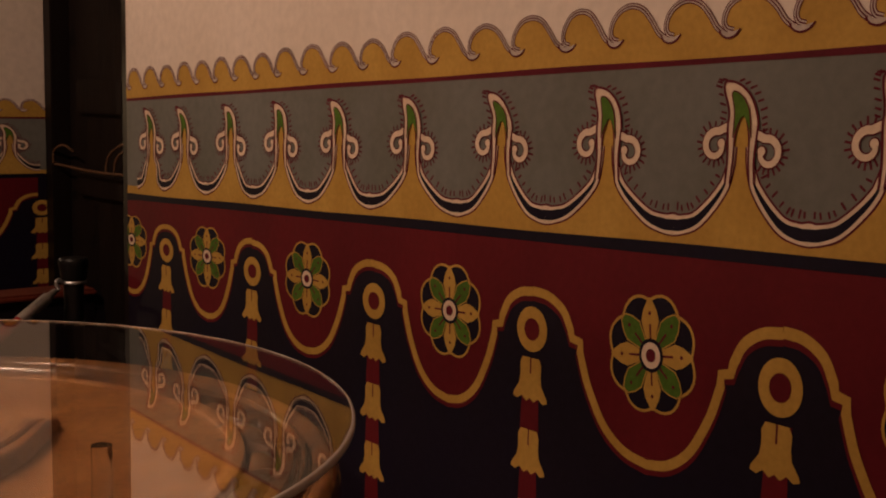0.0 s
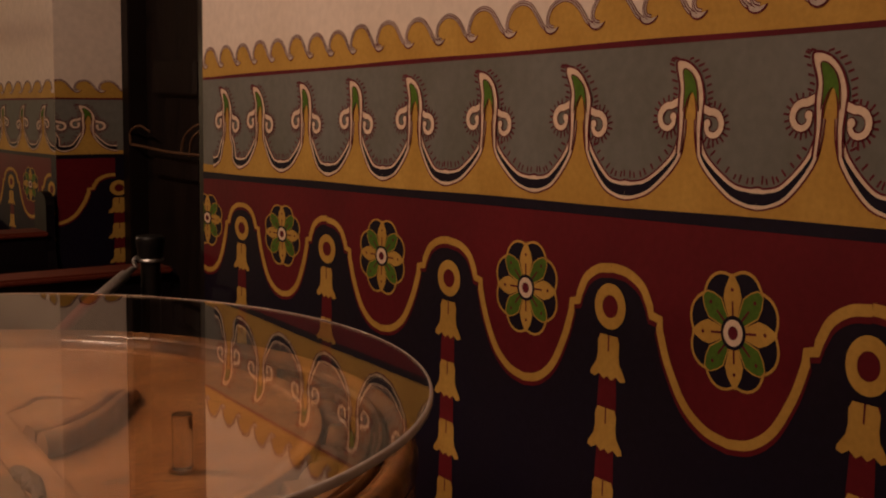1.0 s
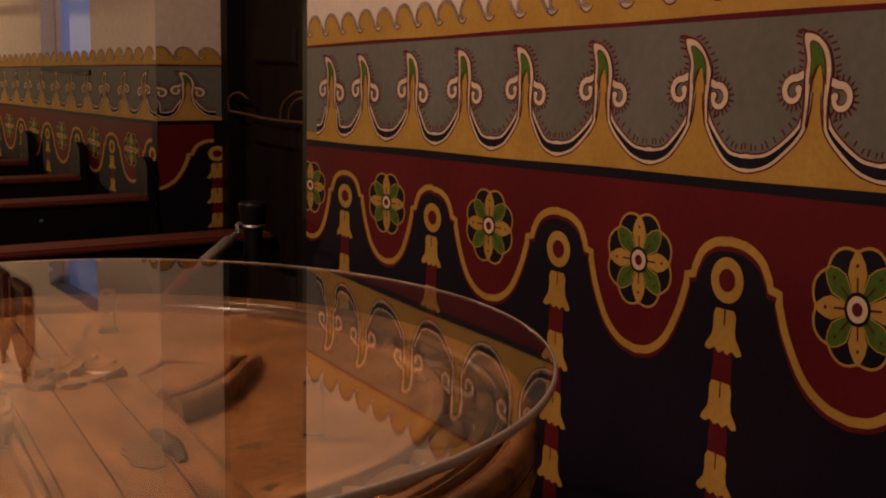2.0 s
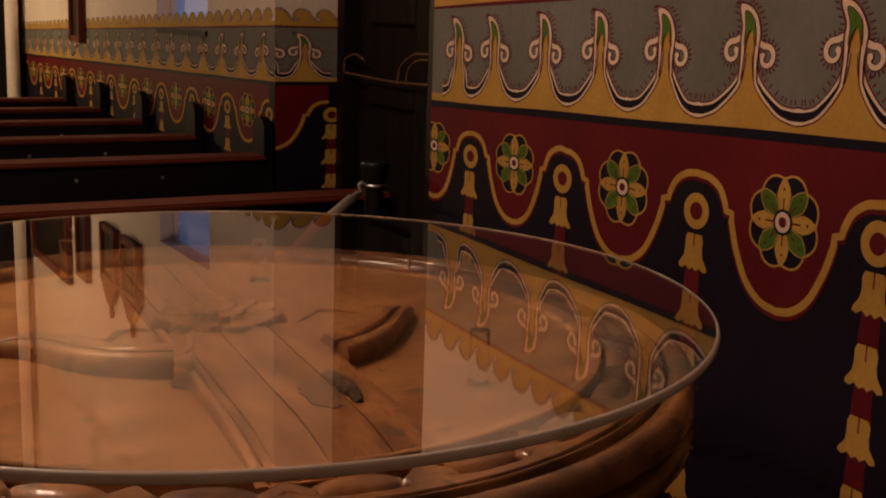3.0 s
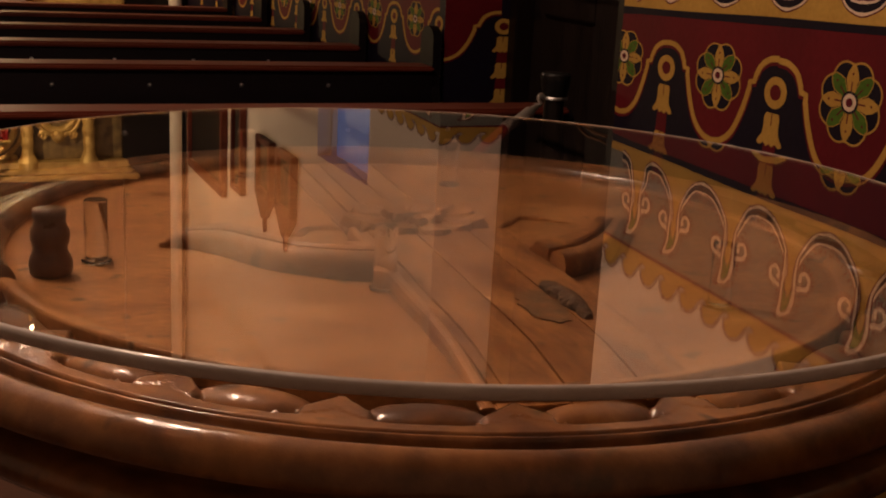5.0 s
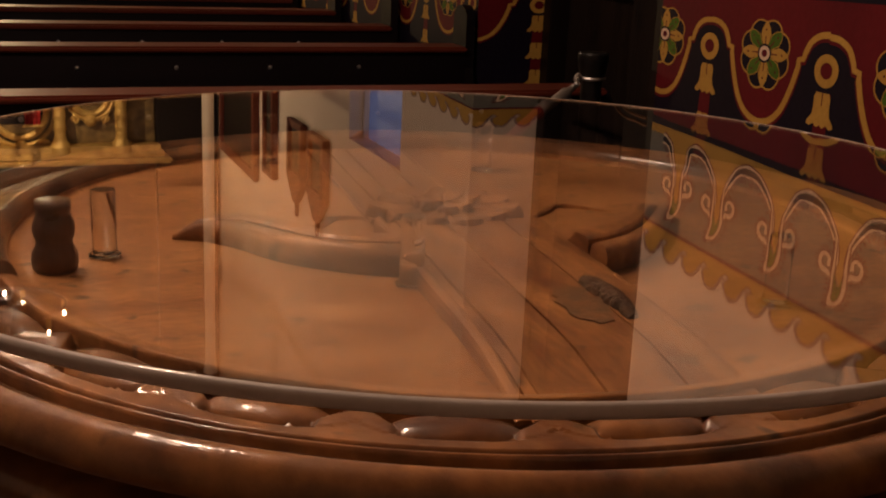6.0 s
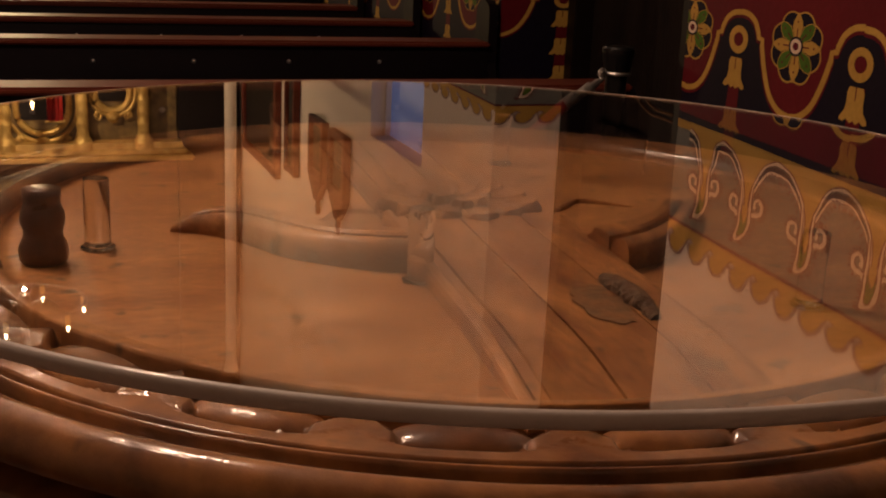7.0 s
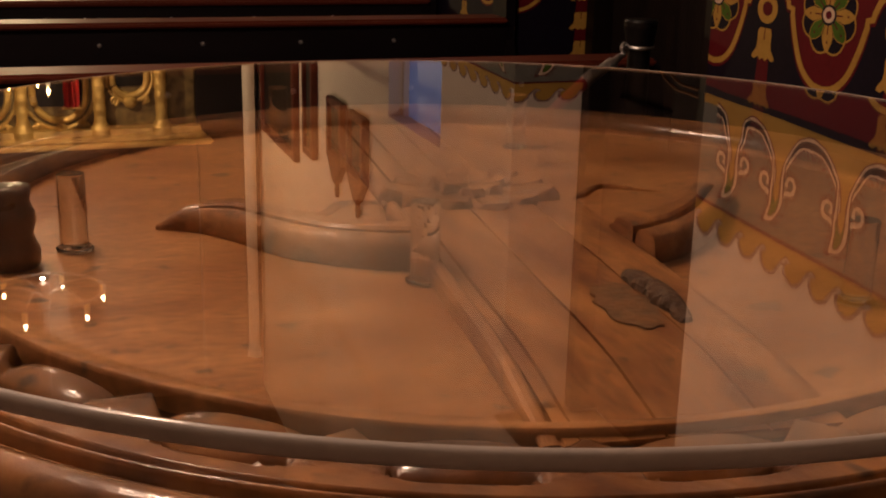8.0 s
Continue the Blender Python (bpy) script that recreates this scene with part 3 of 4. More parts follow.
# ---- stanchion with a velvet rope ----
SX, SY = -0.060, 2.22
post = thing("stanchion", "black stanchion post with chrome ring and red rope", "stanchion", (SX, SY, 0))
part("base", lathe([(0, 0), (0.17, 0), (0.17, 0.012), (0.05, 0.035), (0.03, 0.05), (0, 0.05)], 36), BLACK, post, smooth=False)
part("post", lathe([(0, 0.04), (0.031, 0.04), (0.031, 0.735), (0, 0.735)], 28), BLACK, post)
part("collar", lathe([(0.031, 0.738), (0.040, 0.738), (0.042, 0.743), (0.040, 0.748), (0.031, 0.748)], 32), CHROME, post, "chrome ring")
part("cap", lathe([(0, 0.735), (0.034, 0.735), (0.038, 0.75), (0.046, 0.80), (0.046, 0.812), (0.042, 0.818), (0, 0.819)], 32), BLACK, post)
hook = part("hook", tube(smooth_path([(-0.038, -0.01, 0.743), (-0.056, -0.02, 0.755), (-0.070, -0.03, 0.745), (-0.060, -0.03, 0.728), (-0.078, -0.035, 0.722)], 6), 0.006), CHROME, post, "chrome snap hook")
part("rope_end", tube([Vector((-0.075, -0.035, 0.724)), Vector((-0.105, -0.05, 0.708)), Vector((-0.106, -0.05, 0.7075)), Vector((-0.215, -0.105, 0.655))], [0.009, 0.012, 0.018, 0.018], 14), CHROME, post, "polished chrome rope end")
part("velvet_rope", tube(smooth_path([(-0.213, -0.104, 0.656), (-0.28, -0.14, 0.62), (-0.5, -0.25, 0.51), (-0.9, -0.35, 0.42), (-1.4, -0.42, 0.40), (-1.9, -0.42, 0.48)], 8), 0.017, 12), VELVET, post, "red velvet rope")

# ---- the font: turned wooden base, carved lid, glass plate ----
LX, LY = -1.130, 0.585
GX, GY, GR = -1.150, 0.577, 0.776
FIELD = 0.752
font = thing("baptismal_font", "round turned wooden baptismal font on a dark pedestal", "font", (LX, LY, 0))
part("pedestal", lathe([(0, 0), (0.42, 0), (0.42, 0.05), (0.34, 0.09), (0.22, 0.14), (0.17, 0.22), (0.17, 0.36), (0.24, 0.42), (0.42, 0.48), (0.58, 0.53), (0.64, 0.59), (0, 0.59)], 72), DARKWOOD, font, smooth=False)
part("bowl_rim", lathe([(0.50, 0.59), (0.64, 0.606), (0.690, 0.620), (0.712, 0.634), (0.716, 0.645), (0.732, 0.648), (0.749, 0.658), (0.757, 0.670), (0.757, 0.682), (0.748, 0.692), (0.730, 0.698), (0.718, 0.699), (0.716, 0.709), (0.66, 0.7095)], 128, (-0.006, 0.020)), RIMWOOD, font, smooth=True)


PITCH, PHASE = 15.6, 119.6         # of the eggs, in degrees
EGGS0, EGGS1 = -171.0, -1.0       # the carved eggs run along this side, a plain roll along the other


def lid_height(r, a):
    """Relief of the lid: flat field, egg-and-dart ring in a hollow or a plain roll, groove, rounded rim."""
    deg = (math.degrees(a) + 180) % 360 - 180
    da = abs((((deg + PHASE) / PITCH) % 1.0) - 0.5) * 2    # 0 in the middle of an egg, 1 between two
    z = FIELD
    eggs = EGGS0 < deg < EGGS1
    lip = 0.009 if eggs else 0.024
    if 0.585 < r < 0.606:
        z += lip * math.sqrt(max(0.0, 1 - ((0.606 - r) / 0.021) ** 2))
    elif r >= 0.606:
        slope = FIELD + lip - (lip - 0.006) * min(1, (r - 0.606) / 0.060)
        z = slope
        if eggs:
            bound = 0.636 + 0.034 * math.sqrt(max(0.0, 1 - (da * 0.99) ** 2))
            if 0.608 < r < bound:
                z = slope - 0.025 * min(1, (bound - r) / 0.002) * min(1, (r - 0.608) / 0.002)
                q = 1 - ((0.630 - r) / 0.0175) ** 4 - (da / 0.78) ** 2.2 if r < 0.630 else 1 - ((r - 0.630) / 0.030) ** 2.2 - (da / 0.80) ** 2.2
                if q > 0:
                    z = max(z, FIELD - 0.018 + 0.024 * q ** 0.45)
                dart = 0.04 + 0.42 * min(1, max(0, r - 0.610) / 0.035) - (1 - da)
                if dart > 0:
                    z = max(z, slope - 0.026 + 0.023 * math.sin(min(1, dart / 0.10) * math.pi / 2))
            elif r >= bound:
                z = slope - 0.004
        elif 0.640 < r < 0.645:
            z -= 0.004
    if r > 0.668:
        z = FIELD + 0.002
    if 0.684 < r < 0.696:
        z -= 0.012 * math.sin(math.pi * (r - 0.684) / 0.012)
    if 0.696 <= r < 0.706:
        z += 0.004 * math.sin(math.pi * (r - 0.696) / 0.010)
    if 0.704 < r < 0.714:
        z -= 0.014 * math.sin(math.pi * (r - 0.704) / 0.010)
    if r > 0.706:
        z -= 0.003 * min(1, (r - 0.706) / 0.010)
    if r > 0.716:
        z += 0.009 * math.sin(min(1, (r - 0.716) / 0.020) * math.pi / 2)
    if r > 0.734:
        z -= 0.038 * (1 - math.sqrt(max(0, 1 - min(1, (r - 0.734) / 0.026) ** 2)))
    return z


lid = thing("font_lid", "honey-brown carved wooden lid lying on the font", "lid", (LX, LY, 0))
bm = bmesh.new()
radii = [0.0, 0.1, 0.2, 0.3, 0.4, 0.5, 0.57] + list(0.606 - 0.021 * np.cos(np.linspace(0.0, 1.5, 12))) + list(np.linspace(0.606, 0.672, 56)) + list(np.linspace(0.682, 0.718, 25)) + list(np.linspace(0.721, 0.733, 5)) + list(0.734 + 0.026 * np.sin(np.linspace(0.1, math.pi / 2, 12)))
STEPS = 1080
rings = []
for r in radii:
    rings.append([bm.verts.new((r * math.cos(2 * math.pi * k / STEPS), r * math.sin(2 * math.pi * k / STEPS), lid_height(r, 2 * math.pi * k / STEPS) + 0.0006 * math.sin(7 * k / STEPS * 2 * math.pi + r * 40))) for k in range(STEPS)] if r else [bm.verts.new((0, 0, FIELD))])
for i, (a, b) in enumerate(zip(rings, rings[1:])):
    for k in range(STEPS):
        j = (k + 1) % STEPS
        f = bm.faces.new((a[0], b[k], b[j]) if len(a) == 1 else (a[k], b[k], b[j], a[j]))
        f.material_index = 0 if radii[i + 1] <= (0.6105 if EGGS0 < (360.0 * k / STEPS + 180) % 360 - 180 < EGGS1 else 0.586) else 1
low = [bm.verts.new((0.722 * math.cos(2 * math.pi * k / STEPS), 0.722 * math.sin(2 * math.pi * k / STEPS), 0.710)) for k in range(STEPS)]
for k in range(STEPS):
    j = (k + 1) % STEPS
    f = bm.faces.new((rings[-1][k], low[k], low[j], rings[-1][j]))
    f.material_index = 1
bmesh.ops.translate(bm, verts=bm.verts, vec=(-0.006, 0.020, 0))
board = part("board", bm, [LIDWOOD, RIMWOOD], lid, smooth=True)
for e in board.data.edges:
    a, b = (board.data.vertices[i].co for i in e.vertices)
    if abs(a.z - b.z) > 0.0035 and math.hypot(a.x + 0.006, a.y - 0.020) < 0.628:
        e.use_edge_sharp = True


def bar(path, half, height, rows, name, label, parent, mats=CROSSWOOD, base=FIELD, soft=False):
    """A carved bar on the lid: rows are (across -1..1, height 0..1)."""
    bm = bmesh.new()
    rings = []
    n = len(path)
    for i, p in enumerate(path):
        d = (path[min(i + 1, n - 1)] - path[max(i - 1, 0)]).normalized()
        s = Vector((-d.y, d.x))
        h = half[i] if isinstance(half, list) else half
        k = height[i] if isinstance(height, list) else height
        rings.append([bm.verts.new((p.x - LX + s.x * x * h, p.y - LY + s.y * x * h, base - 0.002 + k * z)) for x, z in rows])
    for a, b in zip(rings, rings[1:]):
        for j in range(len(rows) - 1):
            bm.faces.new((a[j], a[j + 1], b[j + 1], b[j]))
    bm.faces.new(rings[0])
    bm.faces.new(rings[-1][::-1])
    bmesh.ops.recalc_face_normals(bm, faces=bm.faces)
    return part(name, bm, mats, parent, label, smooth=soft)


def axis(y):
    return Vector((-1.196 + 0.105 * y, y))


BOARD = [(-0.99, 0), (-1, 0.30), (-0.998, 0.75), (-0.985, 1.05), (-0.955, 1.22), (-0.92, 1.25), (-0.885, 1.08), (-0.872, 0.35), (-0.855, 0.35), (-0.845, 0.78), (-0.76, 0.86), (-0.752, 0.70), (-0.742, 0.96), (-0.225, 0.92), (-0.220, 0.35), (-0.204, 0.35), (-0.198, 0.90), (0.452, 0.93), (0.458, 0.35), (0.476, 0.35), (0.482, 0.86), (0.9, 0.90), (0.97, 0.8), (1, 0.5), (1, 0)]
BOARD = [(-x, z) for x, z in reversed(BOARD)]
cross_path = [axis(-0.004 + 0.0552 * i) + Vector((0.0003 * math.sin(i * 2.1), 0)) for i in range(12)]
bar(cross_path, [0.1225 + 0.0005 * math.sin(i * 1.3) for i in range(12)], [0.003, 0.011, 0.019] + [0.021] * 9, BOARD, "cross_beam", "carved beam of the cross with split boards", lid)
FARBOARD = [(-1, 0), (-1, 0.8), (-0.98, 1.0), (-0.46, 0.95), (-0.45, 0.2), (-0.43, 0.2), (-0.42, 0.95), (-0.04, 1.0), (-0.03, 0.2), (-0.005, 0.2), (0.005, 1.0), (0.40, 0.95), (0.41, 0.3), (0.43, 0.3), (0.44, 0.98), (0.70, 1.0), (0.71, 0.4), (0.73, 0.4), (0.74, 1.0), (0.98, 1.0), (1, 0.8), (1, 0)]
cross_path = [axis(0.650 + 0.042 * i) - Vector((0.008, 0)) for i in range(13)]
bar(cross_path, [0.108 + 0.010 * i / 12 for i in range(13)], 0.009, FARBOARD, "cross_beam", "flat far beam of the cross with split boards", lid)
ARM = [(-1, 0), (-1.0, 0.30), (-0.95, 0.55), (-0.84, 0.78), (-0.66, 0.96), (-0.46, 1.0), (-0.30, 0.93), (-0.20, 0.82), (-0.17, 0.52), (-0.12, 0.50), (-0.09, 0.74), (0.02, 0.84), (0.30, 0.84), (0.36, 0.80), (0.38, 0.64), (0.44, 0.64), (0.60, 0.68), (0.85, 0.52), (0.97, 0.35), (1, 0.15), (1, 0)]


SECTION = [(0.06, 0.0), (0.0, 0.16), (0.0, 0.48), (0.03, 0.66), (0.10, 0.84), (0.22, 0.96), (0.38, 1.0), (0.58, 0.97), (0.76, 0.88), (0.90, 0.70), (0.93, 0.34), (1.01, 0.34), (1.05, 0.88), (1.16, 0.97), (1.66, 0.95), (1.76, 0.78), (1.82, 0.66), (1.96, 0.56), (2.0, 0.0)]


def arm(near, groove, back):
    """A horn-like arm lofted between its near foot, the groove along it and its far foot."""
    curves = [smooth_path([Vector(p) for p in c], 9) for c in (near, groove, back)]
    n = min(len(c) for c in curves)
    bm = bmesh.new()
    rings = []
    for i in range(n):
        t = i / (n - 1)
        high = 0.036 * float(np.interp(t, [0, 0.10, 0.30, 0.8, 1], [0.18, 0.62, 0.9, 1, 1]))
        a, g, b = (c[i] for c in curves)
        ring = []
        for u, z in SECTION:
            p = a.lerp(g, u) if u <= 1 else g.lerp(b, u - 1)
            ring.append(bm.verts.new((p.x - LX, p.y - LY, FIELD - 0.001 + high * z)))
        rings.append(ring)
    for a, b in zip(rings, rings[1:]):
        for j in range(len(SECTION) - 1):
            bm.faces.new((a[j], a[j + 1], b[j + 1], b[j]))
    bm.faces.new(rings[0])
    bm.faces.new(rings[-1][::-1])
    bmesh.ops.recalc_face_normals(bm, faces=bm.faces)
    ob = part("cross_arm", bm, CROSSWOOD, lid, "curved horn-like arm of the cross", smooth=True)
    ob.data.set_sharp_from_angle(angle=radians(32))
    return ob


arm([(-1.520, 0.642), (-1.477, 0.615), (-1.443, 0.570), (-1.412, 0.514), (-1.376, 0.474), (-1.330, 0.438), (-1.266, 0.408)],
    [(-1.514, 0.655), (-1.470, 0.648), (-1.430, 0.614), (-1.396, 0.560), (-1.360, 0.508), (-1.318, 0.478), (-1.260, 0.460)],
    [(-1.500, 0.664), (-1.455, 0.676), (-1.412, 0.658), (-1.372, 0.600), (-1.336, 0.546), (-1.296, 0.520), (-1.252, 0.508)])
arm([(-0.780, 0.622), (-0.800, 0.588), (-0.850, 0.525), (-0.903, 0.455), (-0.948, 0.414), (-0.989, 0.387), (-1.030, 0.370)],
    [(-0.792, 0.632), (-0.824, 0.600), (-0.856, 0.560), (-0.910, 0.497), (-0.968, 0.447), (-1.002, 0.428), (-1.032, 0.416)],
    [(-0.806, 0.640), (-0.842, 0.618), (-0.870, 0.585), (-0.912, 0.535), (-0.960, 0.500), (-0.998, 0.484), (-1.034, 0.472)])
# rosette at the crossing
RX, RY = -1.130, 0.672
for n, r0, r1, z, shift in ((11, 0.030, 0.110, 0.0, 0.25), (7, 0.004, 0.050, 0.005, 0.0)):
    for i in range(n):
        a = 2 * math.pi * (i + shift) / n
        reach = r1 * (1 + 0.05 * math.sin(i * 2.7))
        lift = z + 0.0015 * math.sin(i * 1.9 + 1)
        bm = bmesh.new()
        d, s = Vector((math.cos(a), math.sin(a))), Vector((-math.sin(a), math.cos(a)))
        grid = []
        for u in range(11):
            k = u / 10
            r = r0 + (reach - r0) * k
            half = math.pi / n * r * 0.94 * math.sqrt(max(0.05, 1 - max(0.0, (k - 0.62) / 0.38) ** 2.6))
            row = []
            for v in range(-5, 6):
                w = v / 5
                q = d * (r - 0.006 * w * w * k) + s * half * w
                edge = max(abs(w) ** 4, max(0.0, (k - 0.7) / 0.3) ** 2)
                hollow = 0.007 * (1 - edge) * math.sin(math.pi * min(1, 0.15 + k * 0.8))
                rib = 0.002 * max(0.0, 1 - abs(w) * 6) * (1 - k)
                row.append(bm.verts.new((RX - LX + q.x, RY - LY + q.y, FIELD + 0.0225 + lift - hollow + rib + 0.005 * k - 0.013 * (u == 10) - 0.007 * (abs(v) == 5))))
            grid.append(row)
        for u in range(10):
            for v in range(10):
                bm.faces.new((grid[u][v], grid[u + 1][v], grid[u + 1][v + 1], grid[u][v + 1]))
        ext = bmesh.ops.extrude_face_region(bm, geom=list(bm.faces))
        for g in ext["geom"]:
            if isinstance(g, bmesh.types.BMVert):
                g.co.z = FIELD - 0.001
        bmesh.ops.recalc_face_normals(bm, faces=bm.faces)
        petal = part("rosette_petal", bm, CROSSWOOD, lid, smooth=True)
        petal.data.set_sharp_from_angle(angle=radians(40))
# small carved leaves beside the rosette
for pts in ([(-1.010, 0.640), (-0.975, 0.668), (-0.930, 0.705), (-0.895, 0.685), (-0.860, 0.660)], [(-1.225, 0.655), (-1.250, 0.695), (-1.294, 0.692), (-1.322, 0.655), (-1.345, 0.668), (-1.365, 0.722)]):
    p = smooth_path([Vector(q) for q in pts], 5)
    n = len(p)
    bar(p, [0.003 + 0.006 * math.sin(math.pi * min(1, 0.1 + 0.85 * i / n)) * (0.7 + 0.3 * math.cos(i * 1.1)) for i in range(n)], [0.003 + 0.005 * math.sin(math.pi * i / (n - 1)) for i in range(n)], ARM, "carved_leaf", "small carved leaf", lid)
# weathered lock plate and lump on the beam
bm = bmesh.new()
plate = [Vector((-1.142 - LX + (0.024 + 0.012 * noise.noise((3 * math.cos(t), 3 * math.sin(t), 5))) * math.cos(t) + 0.006 * math.sin(t), 0.222 - LY + (0.062 + 0.030 * noise.noise((2 * math.cos(t), 2 * math.sin(t), 1))) * math.sin(t))) for t in [2 * math.pi * k / 56 for k in range(56)]]
t0 = [bm.verts.new((p.x, p.y, FIELD + 0.0190)) for p in plate]
b0 = [bm.verts.new((p.x, p.y, FIELD + 0.013)) for p in plate]
bm.faces.new(t0)
for i in range(len(plate)):
    j = (i + 1) % len(plate)
    bm.faces.new((b0[i], b0[j], t0[j], t0[i]))
bmesh.ops.recalc_face_normals(bm, faces=bm.faces)
part("lock_plate", bm, PATINA, lid, "grey weathered lock plate")
bm = tube(smooth_path([Vector((-1.100 - LX, 0.300 - LY, FIELD + 0.017)), Vector((-1.098 - LX, 0.255 - LY, FIELD + 0.018)), Vector((-1.102 - LX, 0.210 - LY, FIELD + 0.018)), Vector((-1.108 - LX, 0.170 - LY, FIELD + 0.016))], 8), [0.003 + 0.0095 * math.sin(math.pi * min(1, 0.12 + 0.84 * k / 24)) ** 0.6 for k in range(25)], 16)
for v in bm.verts:
    v.co += noise.noise_vector(v.co * 70) * 0.0035 + noise.noise_vector(v.co * 260) * 0.0012
part("keyhole_knot", bm, KNOT, lid, "dark rough knot beside the lock plate")

glass = thing("glass_plate", "round clear glass plate resting on pegs above the lid", "glass", (GX, GY, 0.848))
g = part("plate", lathe([(0, 0), (GR - 0.006, 0), (GR - 0.006, -0.012), (0, -0.012)], 256), GLASS, glass, "clear plate glass")
part("edge", lathe([(GR - 0.0055, 0.0005), (GR - 0.003, 0.0002), (GR - 0.001, -0.0015), (GR, -0.0045), (GR, -0.0085), (GR - 0.001, -0.0115), (GR - 0.003, -0.0130), (GR - 0.0055, -0.0134), (GR - 0.0055, 0.0005)], 256), EDGE, glass, "satin ground grey glass edge", smooth=True)
g.visible_shadow = False


def peg(x, y):
    ob = thing("peg", "clear acrylic peg holding up the glass plate", "peg", (x, y, FIELD), group="pegs under the glass")
    part("body", lathe([(0, 0.004), (0.014, 0.004), (0.015, 0.006), (0.015, 0.082), (0.014, 0.0835), (0, 0.0835)], 28), ACRYLIC, ob)
    part("foot_ring", lathe([(0.012, 0.0), (0.019, 0.0), (0.020, 0.003), (0.017, 0.0045), (0.012, 0.0045)], 28), ACRYLIC, ob, "small clear foot ring")
    return ob


for x, y in ((-1.610, 0.585), (-1.282, 0.385), (-0.942, 0.972), (-1.285, 1.100), (-0.893, 0.215)):
    peg(x, y)
block = thing("support_block", "dark turned wooden block under the glass plate", "block", (-1.671, 0.540, FIELD))
part("body", lathe([(r * 1.25, z) for r, z in ((0, 0.0), (0.018, 0.0), (0.0205, 0.003), (0.0215, 0.012), (0.0210, 0.020), (0.0175, 0.030), (0.0165, 0.036), (0.0180, 0.041), (0.0195, 0.048), (0.0190, 0.058), (0.0160, 0.066), (0.0150, 0.070), (0.0165, 0.074), (0.0165, 0.0835), (0, 0.0835))], 32), BLOCKWOOD, block, smooth=True)


# ---- the altar end ----
RX0, RX1, RY0 = -4.2, -0.45, END - 0.32
ret = thing("retablo", "tall gilded altar screen with columns and oval frames", "altar screen", (0, RY0, -0.15))
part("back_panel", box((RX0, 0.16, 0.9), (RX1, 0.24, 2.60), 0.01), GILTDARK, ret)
# Dark sheet standing in for the dim upper church mirrored in the glass.
part("upper_panel", box((RX0, 0.16, 2.602), (RX1, 0.24, CEIL + 0.14), 0.01), DARKWOOD, ret, "dark panel added for the unlit space above the gilding")
part("predella", box((RX0, -0.05, 0.55), (RX1, 0.16, 1.18), 0.02), GOLD, ret)
for z in (1.18, 2.52):
    part("cornice", add_box(add_box(box((RX0 - 0.05, -0.02, z), (RX1 + 0.05, 0.18, z + 0.04), 0.01), (RX0 - 0.1, -0.07, z + 0.04), (RX1 + 0.1, 0.18, z + 0.08), 0.015), (RX0 - 0.02, 0.02, z - 0.05), (RX1 + 0.02, 0.17, z)), GOLD, ret)
BAYS = [(-0.94, 2.11, 0.13), (-1.45, 2.22, 0.19), (-2.0, 2.22, 0.19), (-2.55, 2.22, 0.19), (-3.1, 2.22, 0.19), (-3.65, 2.22, 0.19)]
for x in (-0.72, -1.17, -1.72, -2.27, -2.82, -3.37, -3.92):
    prof = [(0, 1.29), (0.07, 1.29), (0.07, 1.33), (0.045, 1.36)] + [(0.040 + 0.008 * (k % 2), 1.38 + 0.045 * k) for k in range(23)] + [(0.05, 2.42), (0.08, 2.47), (0.08, 2.52), (0, 2.52)]
    part("column", lathe(prof, 20, (x, 0.06)), GOLD, ret)
for x, z, r in BAYS:
    for k, (grow, thick) in enumerate(((1.0, 0.026), (1.32, 0.016))):
        arch = [Vector((x - r * grow, 0.135, 1.42))] + [Vector((x - r * grow * math.cos(math.pi * j / 18), 0.135, z + r * grow * math.sin(math.pi * j / 18))) for j in range(19)] + [Vector((x + r * grow, 0.135, 1.42))]
        part("niche_arch", tube(arch, thick, 8), GOLD, ret)
    part("niche_panel", box((x - r + 0.02, 0.140, 1.30), (x + r - 0.02, 0.158, z + r * 0.45), 0.004), DARKWOOD, ret)
    for s_ in (-1, 1):
        scroll = [Vector((x + s_ * r * (0.75 + 0.30 * j / 20 + 0.14 * math.cos(j * 0.55)), 0.13, z + r * 1.25 + 0.035 * math.sin(j * 0.55) * (1 - j / 30))) for j in range(21)]
        part("gilt_scroll", tube(scroll, 0.012, 8), GOLD, ret)
        for j in range(5):
            k = part("gilt_leaf", lathe([(0, 0.03), (0.012, 0.026), (0.022, 0.012), (0.026, 0.0)], 10), GOLD, ret)
            k.matrix_basis = Matrix.Translation((x + s_ * r * 1.18, 0.158, 1.48 + 0.13 * j)) @ Euler((radians(90), 0, 0.5 * s_)).to_matrix().to_4x4() @ Matrix.Diagonal((0.8, 1.7, 1, 1))
    k = part("gilt_shell", lathe([(0, 0.05), (0.02, 0.045), (0.045, 0.02), (0.05, 0.0)], 14), GOLD, ret)
    k.matrix_basis = Matrix.Translation((x, 0.13, z + r * 1.36)) @ Euler((radians(90), 0, 0)).to_matrix().to_4x4()
# Added dark panel, so the altar wall beside the screen reflects no light.
part("wing", box((RX1 + 0.002, 0.10, 0.5), (0.03, 0.24, CEIL + 0.14), 0.01), DARKWOOD, ret, "dark panel added beside the altar screen")
for x in (-0.06,):
    part("pale_column", lathe([(0, 0.5), (0.06, 0.5), (0.05, 0.6), (0.042, 4.3), (0.06, 4.4), (0, 4.4)], 20, (x, 0.02)), PLASTER, ret, "slender pale column")
